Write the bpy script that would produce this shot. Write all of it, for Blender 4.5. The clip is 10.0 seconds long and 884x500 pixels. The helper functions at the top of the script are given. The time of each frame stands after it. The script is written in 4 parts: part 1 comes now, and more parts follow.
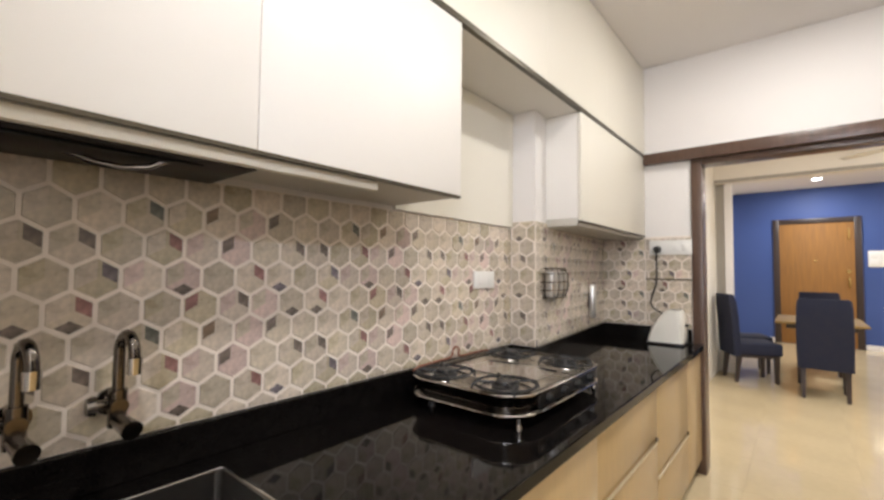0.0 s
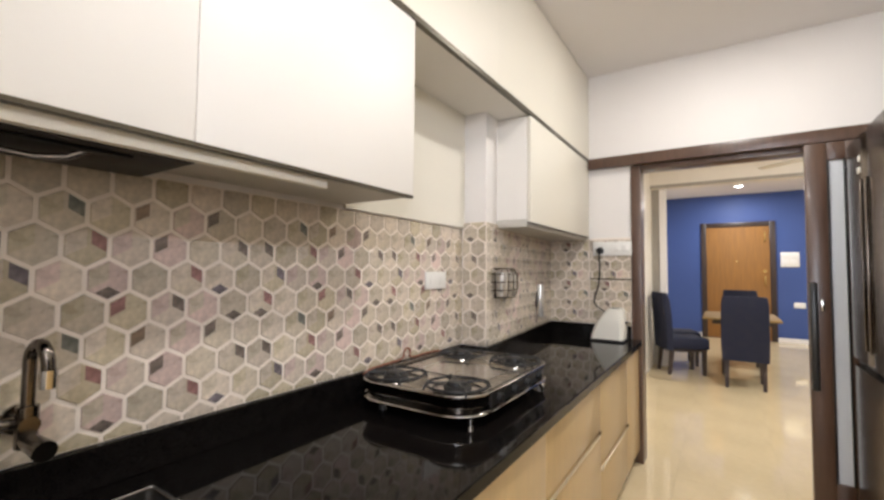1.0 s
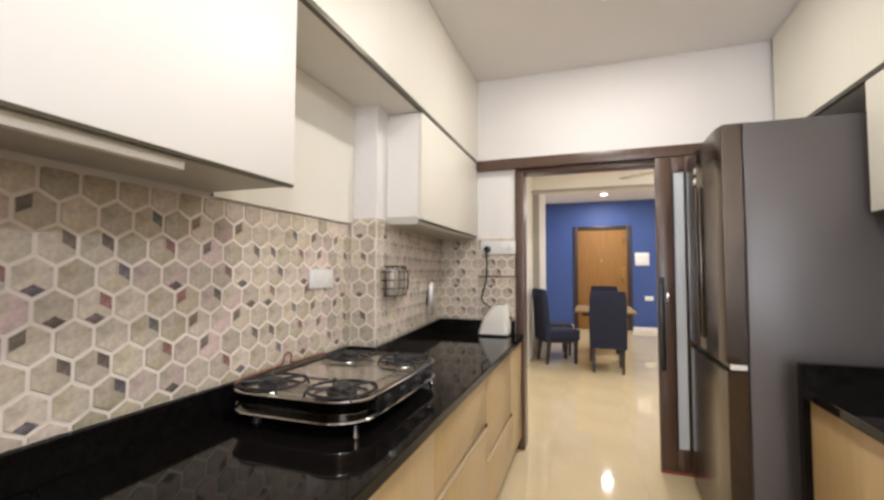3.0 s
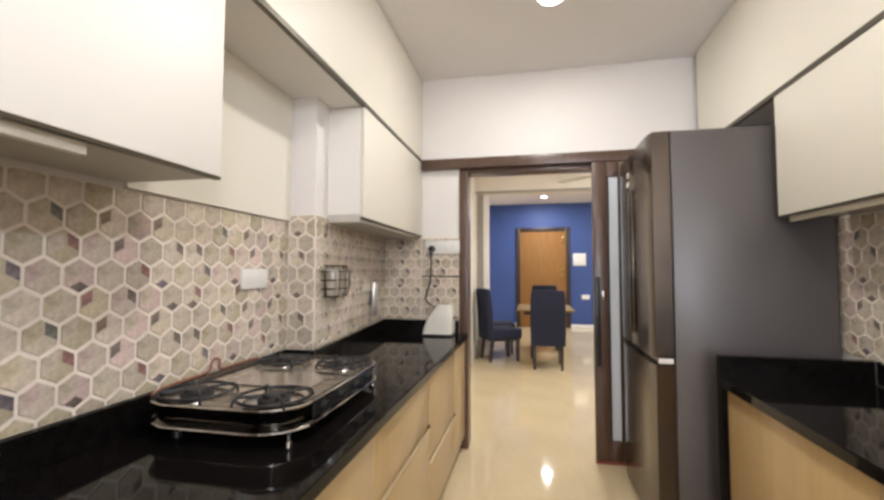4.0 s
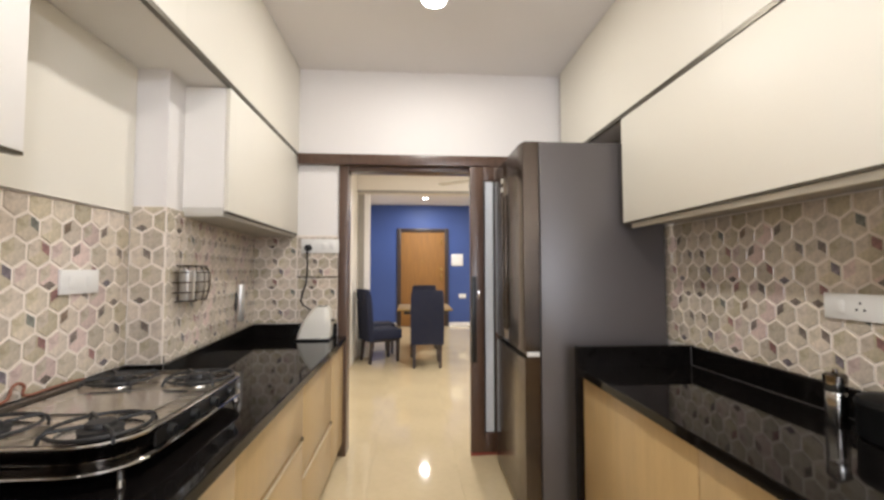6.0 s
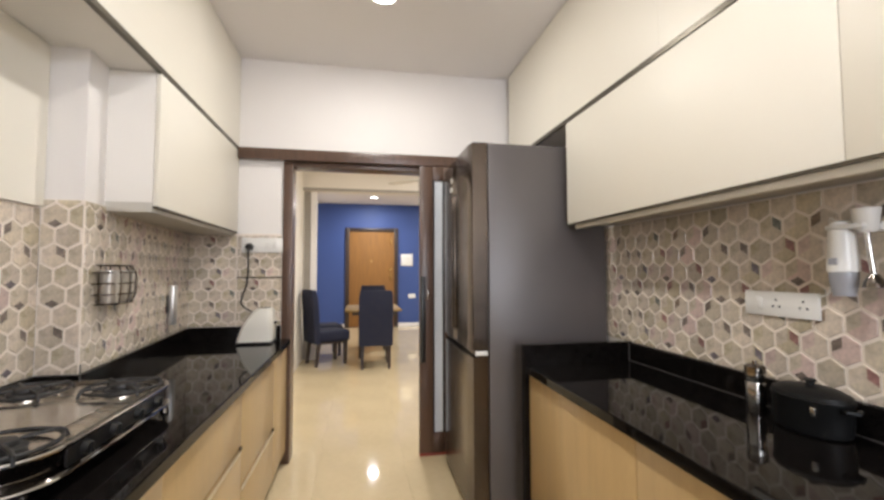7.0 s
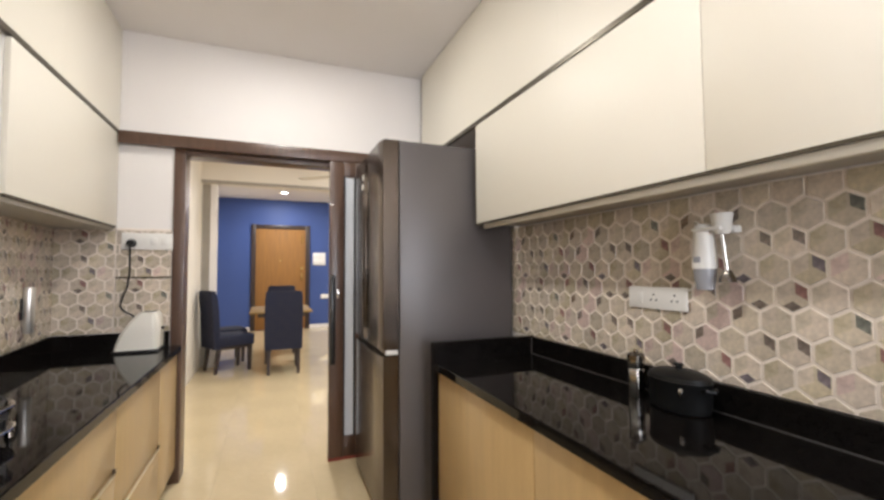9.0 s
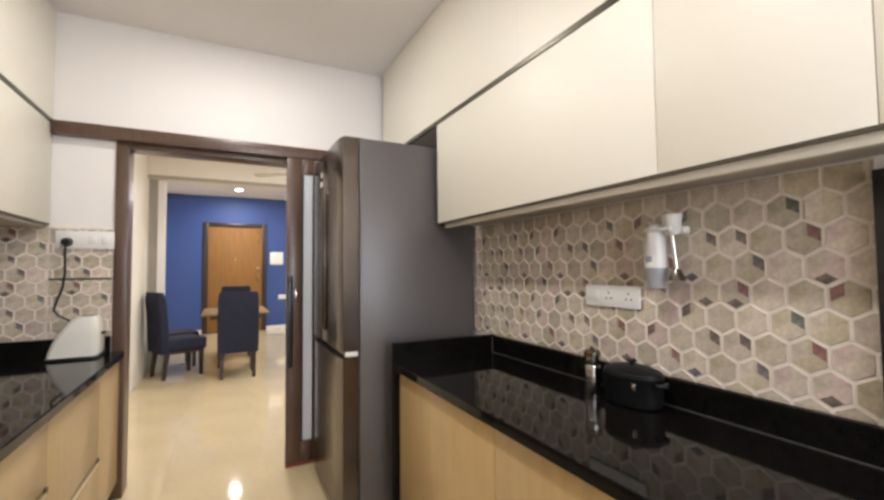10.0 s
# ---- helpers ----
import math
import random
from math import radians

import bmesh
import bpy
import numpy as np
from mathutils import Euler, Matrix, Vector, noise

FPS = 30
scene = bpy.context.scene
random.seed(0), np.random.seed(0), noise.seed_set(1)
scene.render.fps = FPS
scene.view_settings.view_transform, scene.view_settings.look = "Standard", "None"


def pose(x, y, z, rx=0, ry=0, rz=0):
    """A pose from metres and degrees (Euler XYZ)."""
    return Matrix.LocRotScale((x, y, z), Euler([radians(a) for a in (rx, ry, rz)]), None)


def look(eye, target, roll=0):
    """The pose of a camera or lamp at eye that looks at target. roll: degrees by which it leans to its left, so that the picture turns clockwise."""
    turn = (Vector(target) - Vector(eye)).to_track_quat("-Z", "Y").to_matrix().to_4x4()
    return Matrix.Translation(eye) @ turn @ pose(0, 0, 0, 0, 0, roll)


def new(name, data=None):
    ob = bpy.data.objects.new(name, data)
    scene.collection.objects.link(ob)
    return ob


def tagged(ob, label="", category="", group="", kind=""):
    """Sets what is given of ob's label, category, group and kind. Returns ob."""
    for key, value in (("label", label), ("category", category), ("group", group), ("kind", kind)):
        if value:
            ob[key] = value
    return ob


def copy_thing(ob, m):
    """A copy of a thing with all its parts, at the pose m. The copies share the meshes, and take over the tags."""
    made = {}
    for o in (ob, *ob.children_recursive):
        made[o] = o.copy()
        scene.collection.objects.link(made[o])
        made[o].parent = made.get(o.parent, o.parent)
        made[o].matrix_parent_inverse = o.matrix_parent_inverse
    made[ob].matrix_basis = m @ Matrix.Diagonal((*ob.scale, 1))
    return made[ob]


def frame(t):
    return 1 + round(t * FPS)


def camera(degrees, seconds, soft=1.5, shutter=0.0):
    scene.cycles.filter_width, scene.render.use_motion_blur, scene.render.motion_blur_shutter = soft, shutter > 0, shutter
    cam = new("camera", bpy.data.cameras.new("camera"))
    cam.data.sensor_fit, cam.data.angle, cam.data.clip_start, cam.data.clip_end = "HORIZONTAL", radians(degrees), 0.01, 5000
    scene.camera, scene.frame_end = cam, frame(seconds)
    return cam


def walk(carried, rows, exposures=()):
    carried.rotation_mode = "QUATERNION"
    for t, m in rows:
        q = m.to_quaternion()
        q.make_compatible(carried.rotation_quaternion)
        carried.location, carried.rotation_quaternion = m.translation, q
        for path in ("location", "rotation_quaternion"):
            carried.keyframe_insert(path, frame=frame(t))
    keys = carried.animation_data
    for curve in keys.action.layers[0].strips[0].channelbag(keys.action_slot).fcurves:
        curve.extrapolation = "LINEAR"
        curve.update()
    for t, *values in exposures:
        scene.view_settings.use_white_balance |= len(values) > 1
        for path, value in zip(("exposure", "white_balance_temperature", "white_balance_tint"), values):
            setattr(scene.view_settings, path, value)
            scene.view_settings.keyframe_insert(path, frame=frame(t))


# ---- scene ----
cam = camera(91.64, 10.0, soft=2.8)

# seconds, eye (x, y, z), yaw, pitch, roll
PATH = [
    (0, 0.1009, 0.1219, 1.3818, 39.712, 2.612, 0.571),
    (0.5, 0.0908, 0.1272, 1.3817, 36.617, 2.630, 0.623),
    (1, 0.0851, 0.1316, 1.3843, 33.091, 2.665, 0.525),
    (1.5, 0.0868, 0.1408, 1.3834, 29.319, 2.750, 0.447),
    (2, 0.0876, 0.1615, 1.3786, 25.633, 2.709, 0.362),
    (3.5, 0.0681, 0.2122, 1.3693, 15.467, 2.809, 0.113),
    (4, 0.0751, 0.2317, 1.3679, 11.706, 2.814, 0.087),
    (4.5, 0.0822, 0.2432, 1.3686, 7.928, 2.853, -0.010),
    (5, 0.0820, 0.2555, 1.3690, 3.703, 2.875, 0.018),
    (5.5, 0.0732, 0.2675, 1.3689, -0.335, 2.838, -0.018),
    (7, 0.0807, 0.3031, 1.3676, -10.743, 2.832, -0.138),
    (7.5, 0.0848, 0.3014, 1.3656, -13.689, 2.825, -0.178),
    (8, 0.0902, 0.3030, 1.3685, -16.344, 2.724, -0.292),
    (8.5, 0.1049, 0.3042, 1.3669, -19.359, 2.703, -0.299),
    (9, 0.1176, 0.3115, 1.3625, -21.829, 2.699, -0.313),
    (9.5, 0.1177, 0.3173, 1.3649, -24.549, 2.654, -0.422),
    (10, 0.1268, 0.3225, 1.3653, -26.894, 2.543, -0.533),
]


def view(x, y, z, yaw, pitch, roll):
    a, b = radians(yaw), radians(pitch)
    way = Vector((-math.sin(a) * math.cos(b), math.cos(a) * math.cos(b), math.sin(b)))
    eye = Vector((x, y, z))
    return look(eye, eye + 2 * way, roll)


walk(cam, [(t, view(*row)) for t, *row in PATH], exposures=((0.0, 0.02, 5840, 10), (10.0, 0.02, 5840, 10)))

# ---------- world and lights ----------
world = bpy.data.worlds.new("world")
scene.world = world
world.use_nodes = True
world.node_tree.nodes["Background"].inputs[0].default_value = (0.5, 0.6, 0.8, 1)
world.node_tree.nodes["Background"].inputs[1].default_value = 0.02

WARM = (1.0, 0.935, 0.85)
ZC = 2.93      # kitchen ceiling height
ZH_C = 3.04    # dining room ceiling height


def spot_disc(x, y, z, watts, radius=0.07, colour=WARM):
    data = bpy.data.lights.new("downlight_lamp", "AREA")
    data.shape, data.size, data.energy, data.color = "DISK", radius * 2, watts, colour
    ob = new("downlight_lamp", data)
    ob.location = (x, y, z - 0.012)
    return ob


# only the first of each list is in view; the rest are added light
KITCHEN_LAMPS = [(0.20, 2.675), (0.20, 1.05)]
HALL_LAMPS = [(0.38, 10.05), (0.55, 5.0), (2.2, 6.2), (2.2, 9.0)]
for lx, ly in KITCHEN_LAMPS:
    spot_disc(lx, ly, ZC, 16.5, colour=(1.0, 0.91, 0.78))
for lx, ly in HALL_LAMPS:
    spot_disc(lx, ly, ZH_C, 44)

# added fill light in the opening of an assumed window behind
fill_light = bpy.data.lights.new("added_end_light", "AREA")
fill_light.shape, fill_light.size, fill_light.size_y, fill_light.energy, fill_light.color = "RECTANGLE", 1.4, 1.2, 61, (1.0, 0.975, 0.96)
fill_ob = new("added_end_light", fill_light)
fill_ob.matrix_world = look((0.55, -1.86, 1.65), (0.45, 0.0, 1.60))

# tube light assumed on the unseen side wall behind, for the cabinets' shadow edge
tube_light = bpy.data.lights.new("tube_light_lamp", "AREA")
tube_light.shape, tube_light.size, tube_light.size_y, tube_light.energy, tube_light.color = "RECTANGLE", 0.58, 0.035, 57, (0.97, 0.97, 1.0)
tube_ob = new("tube_light_lamp", tube_light)
tube_ob.matrix_world = look((1.455, -1.52, 2.66), (0.455, -1.52, 2.50))

# ---------- materials ----------


def material(name, colour, rough=0.5, metal=0.0, vary=0.08, scale=6.0, bump=0.0, bump_scale=120.0, coat=0.0, stretch=(1, 1, 1), fine=0.0, per_object=0.0):
    m = bpy.data.materials.new(name)
    m.use_nodes = True
    nt = m.node_tree
    p = nt.nodes["Principled BSDF"]
    p.inputs["Roughness"].default_value, p.inputs["Metallic"].default_value = rough, metal
    p.inputs["Coat Weight"].default_value = coat
    p.inputs["Coat Roughness"].default_value = 0.06
    tc = nt.nodes.new("ShaderNodeTexCoord")
    mp = nt.nodes.new("ShaderNodeMapping")
    mp.inputs["Scale"].default_value = stretch
    nt.links.new(tc.outputs["Object"], mp.inputs[0])
    n1 = nt.nodes.new("ShaderNodeTexNoise")
    n1.inputs["Scale"].default_value, n1.inputs["Detail"].default_value = scale, 4
    nt.links.new(mp.outputs[0], n1.inputs["Vector"])
    n2 = nt.nodes.new("ShaderNodeTexNoise")
    n2.inputs["Scale"].default_value, n2.inputs["Detail"].default_value = bump_scale, 3
    nt.links.new(mp.outputs[0], n2.inputs["Vector"])
    hsv = nt.nodes.new("ShaderNodeHueSaturation")
    hsv.inputs["Color"].default_value = (*colour, 1)
    mr = nt.nodes.new("ShaderNodeMapRange")
    mr.inputs["From Min"].default_value, mr.inputs["From Max"].default_value = 0.25, 0.75
    mr.inputs["To Min"].default_value, mr.inputs["To Max"].default_value = 1 - vary, 1 + vary
    nt.links.new(n1.outputs["Fac"], mr.inputs["Value"])
    last = mr.outputs[0]
    for amount, socket in ((fine, n2.outputs["Fac"]), (per_object, None)):
        if amount:
            if socket is None:
                socket = nt.nodes.new("ShaderNodeObjectInfo").outputs["Random"]
            r = nt.nodes.new("ShaderNodeMapRange")
            r.inputs["From Min"].default_value, r.inputs["From Max"].default_value = (0.3, 0.7) if amount == fine else (0, 1)
            r.inputs["To Min"].default_value, r.inputs["To Max"].default_value = 1 - amount, 1 + amount
            nt.links.new(socket, r.inputs["Value"])
            mul = nt.nodes.new("ShaderNodeMath")
            mul.operation = "MULTIPLY"
            nt.links.new(last, mul.inputs[0])
            nt.links.new(r.outputs[0], mul.inputs[1])
            last = mul.outputs[0]
    nt.links.new(last, hsv.inputs["Value"])
    nt.links.new(hsv.outputs[0], p.inputs["Base Color"])
    rr = nt.nodes.new("ShaderNodeMapRange")
    rr.inputs["To Min"].default_value, rr.inputs["To Max"].default_value = max(0.02, rough * 0.8), min(1, rough * 1.2)
    nt.links.new(n1.outputs["Fac"], rr.inputs["Value"])
    nt.links.new(rr.outputs[0], p.inputs["Roughness"])
    if bump:
        b = nt.nodes.new("ShaderNodeBump")
        b.inputs["Strength"].default_value, b.inputs["Distance"].default_value = bump, 0.002
        nt.links.new(n2.outputs["Fac"], b.inputs["Height"])
        nt.links.new(b.outputs[0], p.inputs["Normal"])
    return m


def glowing(name, colour, strength):
    m = bpy.data.materials.new(name)
    m.use_nodes = True
    p = m.node_tree.nodes["Principled BSDF"]
    p.inputs["Base Color"].default_value = (*colour, 1)
    p.inputs["Emission Color"].default_value = (*colour, 1)
    p.inputs["Emission Strength"].default_value = strength
    return m


PAINT = material("white_wall_paint", (0.80, 0.765, 0.735), 0.7, vary=0.02, scale=2, bump=0.08, bump_scale=180)
CEIL = material("ceiling_paint", (0.82, 0.785, 0.765), 0.8, vary=0.02, scale=1.5, bump=0.05, bump_scale=150)
CREAM_WALL = material("cream_wall_paint", (0.82, 0.765, 0.675), 0.7, vary=0.03, scale=2, bump=0.08, bump_scale=180)
BLUE = material("blue_wall_paint", (0.042, 0.080, 0.262), 0.55, vary=0.06, scale=1.6, bump=0.1, bump_scale=160)
LAMINATE = material("cream_satin_laminate", (0.80, 0.757, 0.655), 0.45, vary=0.02, scale=1.2)
# whiter copy of the cream laminate, for faces in cooler, stronger light
LAMINATE_LIT = material("lit_satin_laminate", (0.86, 0.825, 0.77), 0.42, vary=0.02, scale=1.2)
CARCASS = material("white_carcass_board", (0.78, 0.75, 0.70), 0.5, vary=0.03, scale=3)
# darker copy of the carcass board, with the undersides' shade in its colour
UNDER = material("shaded_underside_board", (0.55, 0.52, 0.46), 0.5, vary=0.04, scale=3)
PROFILE = material("dark_bronze_profile", (0.10, 0.085, 0.06), 0.35, metal=0.6, vary=0.1)
BEIGE = material("beige_wood_laminate", (0.50, 0.352, 0.165), 0.35, vary=0.07, scale=5, stretch=(6, 6, 0.6), coat=0.2, fine=0.03, bump_scale=40)
GRANITE = material("black_polished_granite", (0.0060, 0.0050, 0.0045), 0.05, vary=0.3, scale=30, fine=0.5, bump_scale=320)
GRANITE.node_tree.nodes["Principled BSDF"].inputs["Specular IOR Level"].default_value = 0.14
GROUT = material("cream_grout", (0.82, 0.735, 0.65), 0.6, vary=0.06, scale=12, bump=0.2, bump_scale=300)
TILE = material("taupe_glazed_tile", (0.525, 0.452, 0.35), 0.28, vary=0.20, scale=18, fine=0.10, bump_scale=70, per_object=0.16, coat=0.12)
TILE_B = material("pale_taupe_glazed_tile", (0.585, 0.50, 0.405), 0.28, vary=0.20, scale=18, fine=0.10, bump_scale=70, per_object=0.16, coat=0.12)
TILE_C = material("warm_grey_glazed_tile", (0.49, 0.42, 0.295), 0.28, vary=0.20, scale=18, fine=0.10, bump_scale=70, per_object=0.16, coat=0.12)
TILE_D = material("rosy_taupe_glazed_tile", (0.575, 0.445, 0.395), 0.28, vary=0.20, scale=18, fine=0.10, bump_scale=70, per_object=0.16, coat=0.12)
A_GREEN = material("grey_green_tile_print", (0.15, 0.15, 0.125), 0.35, vary=0.5, scale=60, per_object=0.2)
A_DARK = material("charcoal_tile_print", (0.17, 0.135, 0.112), 0.35, vary=0.5, scale=60, per_object=0.2)
A_BLUE = material("slate_blue_tile_print", (0.165, 0.138, 0.15), 0.35, vary=0.5, scale=60, per_object=0.2)
A_PINK = material("dusty_red_tile_print", (0.27, 0.14, 0.125), 0.35, vary=0.4, scale=60, per_object=0.2)
A_BROWN = material("brown_tile_print", (0.22, 0.155, 0.105), 0.35, vary=0.4, scale=60, per_object=0.2)
FLOOR = material("cream_polished_tile", (0.61, 0.495, 0.305), 0.05, vary=0.05, scale=2.5, fine=0.02, bump_scale=20)
JOINT = material("floor_joint", (0.58, 0.47, 0.30), 0.4, vary=0.05)
WOOD_D = material("dark_walnut_wood", (0.088, 0.047, 0.029), 0.35, vary=0.25, scale=7, stretch=(5, 5, 0.5), bump=0.1, bump_scale=60, coat=0.15)
WOOD_M = material("honey_teak_wood", (0.26, 0.122, 0.028), 0.75, vary=0.18, scale=5, stretch=(6, 6, 0.5))
TABLE_W = material("oak_table_wood", (0.25, 0.155, 0.040), 0.5, vary=0.15, scale=6, stretch=(0.6, 5, 5))
STEEL = material("polished_steel", (0.62, 0.60, 0.57), 0.16, metal=1, vary=0.05, scale=10)
BRUSHED = material("brushed_steel", (0.62, 0.57, 0.49), 0.28, metal=1, vary=0.06, scale=8, stretch=(1, 8, 1))
SINKSTEEL = material("dull_sink_steel", (0.20, 0.19, 0.175), 0.3, metal=1, vary=0.08, scale=12)
REDBROWN = material("red_brown_rubber", (0.22, 0.04, 0.02), 0.6, vary=0.15)
ALU = material("pale_aluminium", (0.85, 0.80, 0.68), 0.3, metal=1, vary=0.03)
CHROME = material("chrome", (0.72, 0.71, 0.69), 0.07, metal=1, vary=0.03)
SATIN = material("satin_steel", (0.80, 0.79, 0.77), 0.34, metal=0.85, vary=0.05, scale=12)
HOB_SIDE = material("dark_mirror_steel", (0.12, 0.11, 0.10), 0.12, metal=1, vary=0.12, scale=14)
POT_BLACK = material("black_nonstick_coating", (0.006, 0.006, 0.006), 0.45, vary=0.1)
POT_BLACK.node_tree.nodes["Principled BSDF"].inputs["Specular IOR Level"].default_value = 0.2
DCHROME = material("dull_dark_chrome", (0.19, 0.168, 0.147), 0.16, metal=1, vary=0.1)
FRIDGE_S = material("grey_painted_fridge_side", (0.108, 0.096, 0.093), 0.36, metal=0.1, vary=0.03, scale=4, bump=0.03, bump_scale=400)
FRIDGE_D = material("brushed_bronze_steel", (0.105, 0.084, 0.067), 0.2, metal=0.95, vary=0.05, scale=6, stretch=(1, 1, 12))
IRON = material("black_cast_iron", (0.014, 0.013, 0.013), 0.5, vary=0.2, scale=40, bump=0.2)
BLACK = material("black_plastic", (0.007, 0.007, 0.007), 0.34, vary=0.1)
WHITE_P = material("white_plastic", (0.80, 0.78, 0.74), 0.3, vary=0.02)
GREY_P = material("smoky_grey_plastic", (0.30, 0.30, 0.32), 0.2, vary=0.08)
NAVY = material("navy_upholstery", (0.010, 0.013, 0.034), 0.85, vary=0.12, scale=14, bump=0.4, bump_scale=500)
CHAIRWOOD = material("espresso_wood", (0.035, 0.022, 0.018), 0.4, vary=0.2, stretch=(4, 4, 0.5))
ORANGE = material("orange_rubber", (0.22, 0.075, 0.038), 0.5, vary=0.1)
BRASS = material("brass", (0.55, 0.38, 0.14), 0.25, metal=1)
DARKPANEL = material("near_black_shutter_wood", (0.018, 0.014, 0.011), 0.35, vary=0.3, scale=8, stretch=(1, 0.5, 8))
LAMP_GLOW = glowing("lamp_diffuser", (1.0, 0.93, 0.82), 14)
SHADOWGAP = material("shadow_line_grey", (0.36, 0.33, 0.28), 0.7, vary=0.05)
SEALANT = material("grey_silicone", (0.085, 0.078, 0.072), 0.4, vary=0.1)
CREAM_P = material("cream_plastic", (0.80, 0.77, 0.69), 0.3, vary=0.03)
# bluish white base colour stands in for the reflection in the glass
GLASS_STRIP = material("pale_glass_strip", (0.72, 0.75, 0.80), 0.12, vary=0.06, scale=3, coat=0.6)

# ---------- mesh helpers ----------
BASE = {}


def thing(name, label, category, at=(0, 0, 0), group="", kind=""):
    ob = new(name)
    ob.location = at
    ob.empty_display_size = 0.1
    BASE[ob.name] = Vector(at)
    return tagged(ob, label, category, group, kind)


def mesh_of(bm, mats, smooth=False, shift=None):
    if shift is not None:
        bmesh.ops.translate(bm, vec=-shift, verts=bm.verts)
    me = bpy.data.meshes.new("mesh")
    bm.to_mesh(me)
    bm.free()
    for m in mats if isinstance(mats, (list, tuple)) else [mats]:
        me.materials.append(m)
    if smooth:
        me.polygons.foreach_set("use_smooth", [True] * len(me.polygons))
        me.set_sharp_from_angle(angle=radians(35))
    return me


def part(name, bm, mat, parent, label="", smooth=True):
    root = BASE[parent.name]
    me = mesh_of(bm, mat, smooth, root)
    me.name = name
    ob = new(name, me)
    ob.parent = parent
    BASE[ob.name] = root
    return tagged(ob, label)


def structure(name, bm, mat, label, category, smooth=False):
    me = mesh_of(bm, mat, smooth)
    me.name = name
    ob = new(name, me)
    BASE[ob.name] = Vector((0, 0, 0))
    return tagged(ob, label, category, kind="structure")


def solo(name, bm, mat, label, category, group=""):
    me = mesh_of(bm, mat, True)
    me.name = name
    ob = new(name, me)
    BASE[ob.name] = Vector((0, 0, 0))
    return tagged(ob, label, category, group)


def box(bm, x0, y0, z0, x1, y1, z1, bevel=0.0, seg=2):
    m = Matrix.Translation(((x0 + x1) / 2, (y0 + y1) / 2, (z0 + z1) / 2)) @ Matrix.Diagonal((abs(x1 - x0), abs(y1 - y0), abs(z1 - z0), 1))
    vs = bmesh.ops.create_cube(bm, size=1, matrix=m)["verts"]
    if bevel:
        es = list({e for v in vs for e in v.link_edges})
        bmesh.ops.bevel(bm, geom=es, offset=bevel, segments=seg, profile=0.5, affect="EDGES")
    return bm


def B(*a, **k):
    return box(bmesh.new(), *a, **k)


def cyl(bm, a, b, r, r2=None, n=20, caps=True):
    a, b = Vector(a), Vector(b)
    d = b - a
    m = Matrix.Translation((a + b) / 2) @ d.to_track_quat("Z", "Y").to_matrix().to_4x4()
    bmesh.ops.create_cone(bm, cap_ends=caps, segments=n, radius1=r, radius2=r if r2 is None else r2, depth=d.length, matrix=m)
    return bm


def C(*a, **k):
    return cyl(bmesh.new(), *a, **k)


def tube(bm, pts, r, n=10, closed=False):
    pts = [Vector(p) for p in pts]
    rings, count, side = [], len(pts), None
    for i, p in enumerate(pts):
        nxt = pts[(i + 1) % count] if closed or i < count - 1 else p
        prv = pts[i - 1] if closed or i > 0 else p
        d = (nxt - prv).normalized()
        if side is None:
            side = d.orthogonal().normalized()
        side = (side - d * side.dot(d)).normalized()
        up = d.cross(side)
        rings.append([bm.verts.new(p + r * (math.cos(2 * math.pi * k / n) * side + math.sin(2 * math.pi * k / n) * up)) for k in range(n)])
    for i in range(count if closed else count - 1):
        a, b = rings[i], rings[(i + 1) % count]
        for k in range(n):
            bm.faces.new((a[k], a[(k + 1) % n], b[(k + 1) % n], b[k]))
    if not closed:
        bm.faces.new(rings[0][::-1])
        bm.faces.new(rings[-1])
    return bm


def smooth_path(pts, n=6):
    """Points on a Catmull-Rom curve through pts."""
    p = [Vector(v) for v in (pts[0], *pts, pts[-1])]
    out = []
    for a, b, c, d in zip(p, p[1:], p[2:], p[3:]):
        for k in range(n):
            t = k / n
            out.append(0.5 * (2 * b + (c - a) * t + (2 * a - 5 * b + 4 * c - d) * t * t + (3 * b - a - 3 * c + d) * t ** 3))
    return out + [p[-1]]


def ring(cx, cy, cz, r, n=28):
    return [(cx + r * math.cos(2 * math.pi * k / n), cy + r * math.sin(2 * math.pi * k / n), cz) for k in range(n)]


def lathe(bm, cx, cy, profile, n=28):
    """A turned shape round a vertical axis from rows of radius, height."""
    rows = [[bm.verts.new((cx + r * math.cos(2 * math.pi * k / n), cy + r * math.sin(2 * math.pi * k / n), z)) for k in range(n)] for r, z in profile]
    for a, b in zip(rows, rows[1:]):
        for k in range(n):
            bm.faces.new((a[k], a[(k + 1) % n], b[(k + 1) % n], b[k]))
    bm.faces.new(rows[0][::-1])
    bm.faces.new(rows[-1])
    return bm


def rounded(x0, y0, x1, y1, r, n=6):
    out = []
    for cx, cy, a0 in ((x1 - r, y1 - r, 0), (x0 + r, y1 - r, 90), (x0 + r, y0 + r, 180), (x1 - r, y0 + r, 270)):
        for k in range(n + 1):
            a = radians(a0 + 90 * k / n)
            out.append((cx + r * math.cos(a), cy + r * math.sin(a)))
    return out


def loft(bm, rows, cap=True):
    rs = [[bm.verts.new(p) for p in row] for row in rows]
    n = len(rs[0])
    for a, b in zip(rs, rs[1:]):
        for k in range(n):
            bm.faces.new((a[k], a[(k + 1) % n], b[(k + 1) % n], b[k]))
    if cap:
        bm.faces.new(rs[0][::-1])
        bm.faces.new(rs[-1])
    return bm


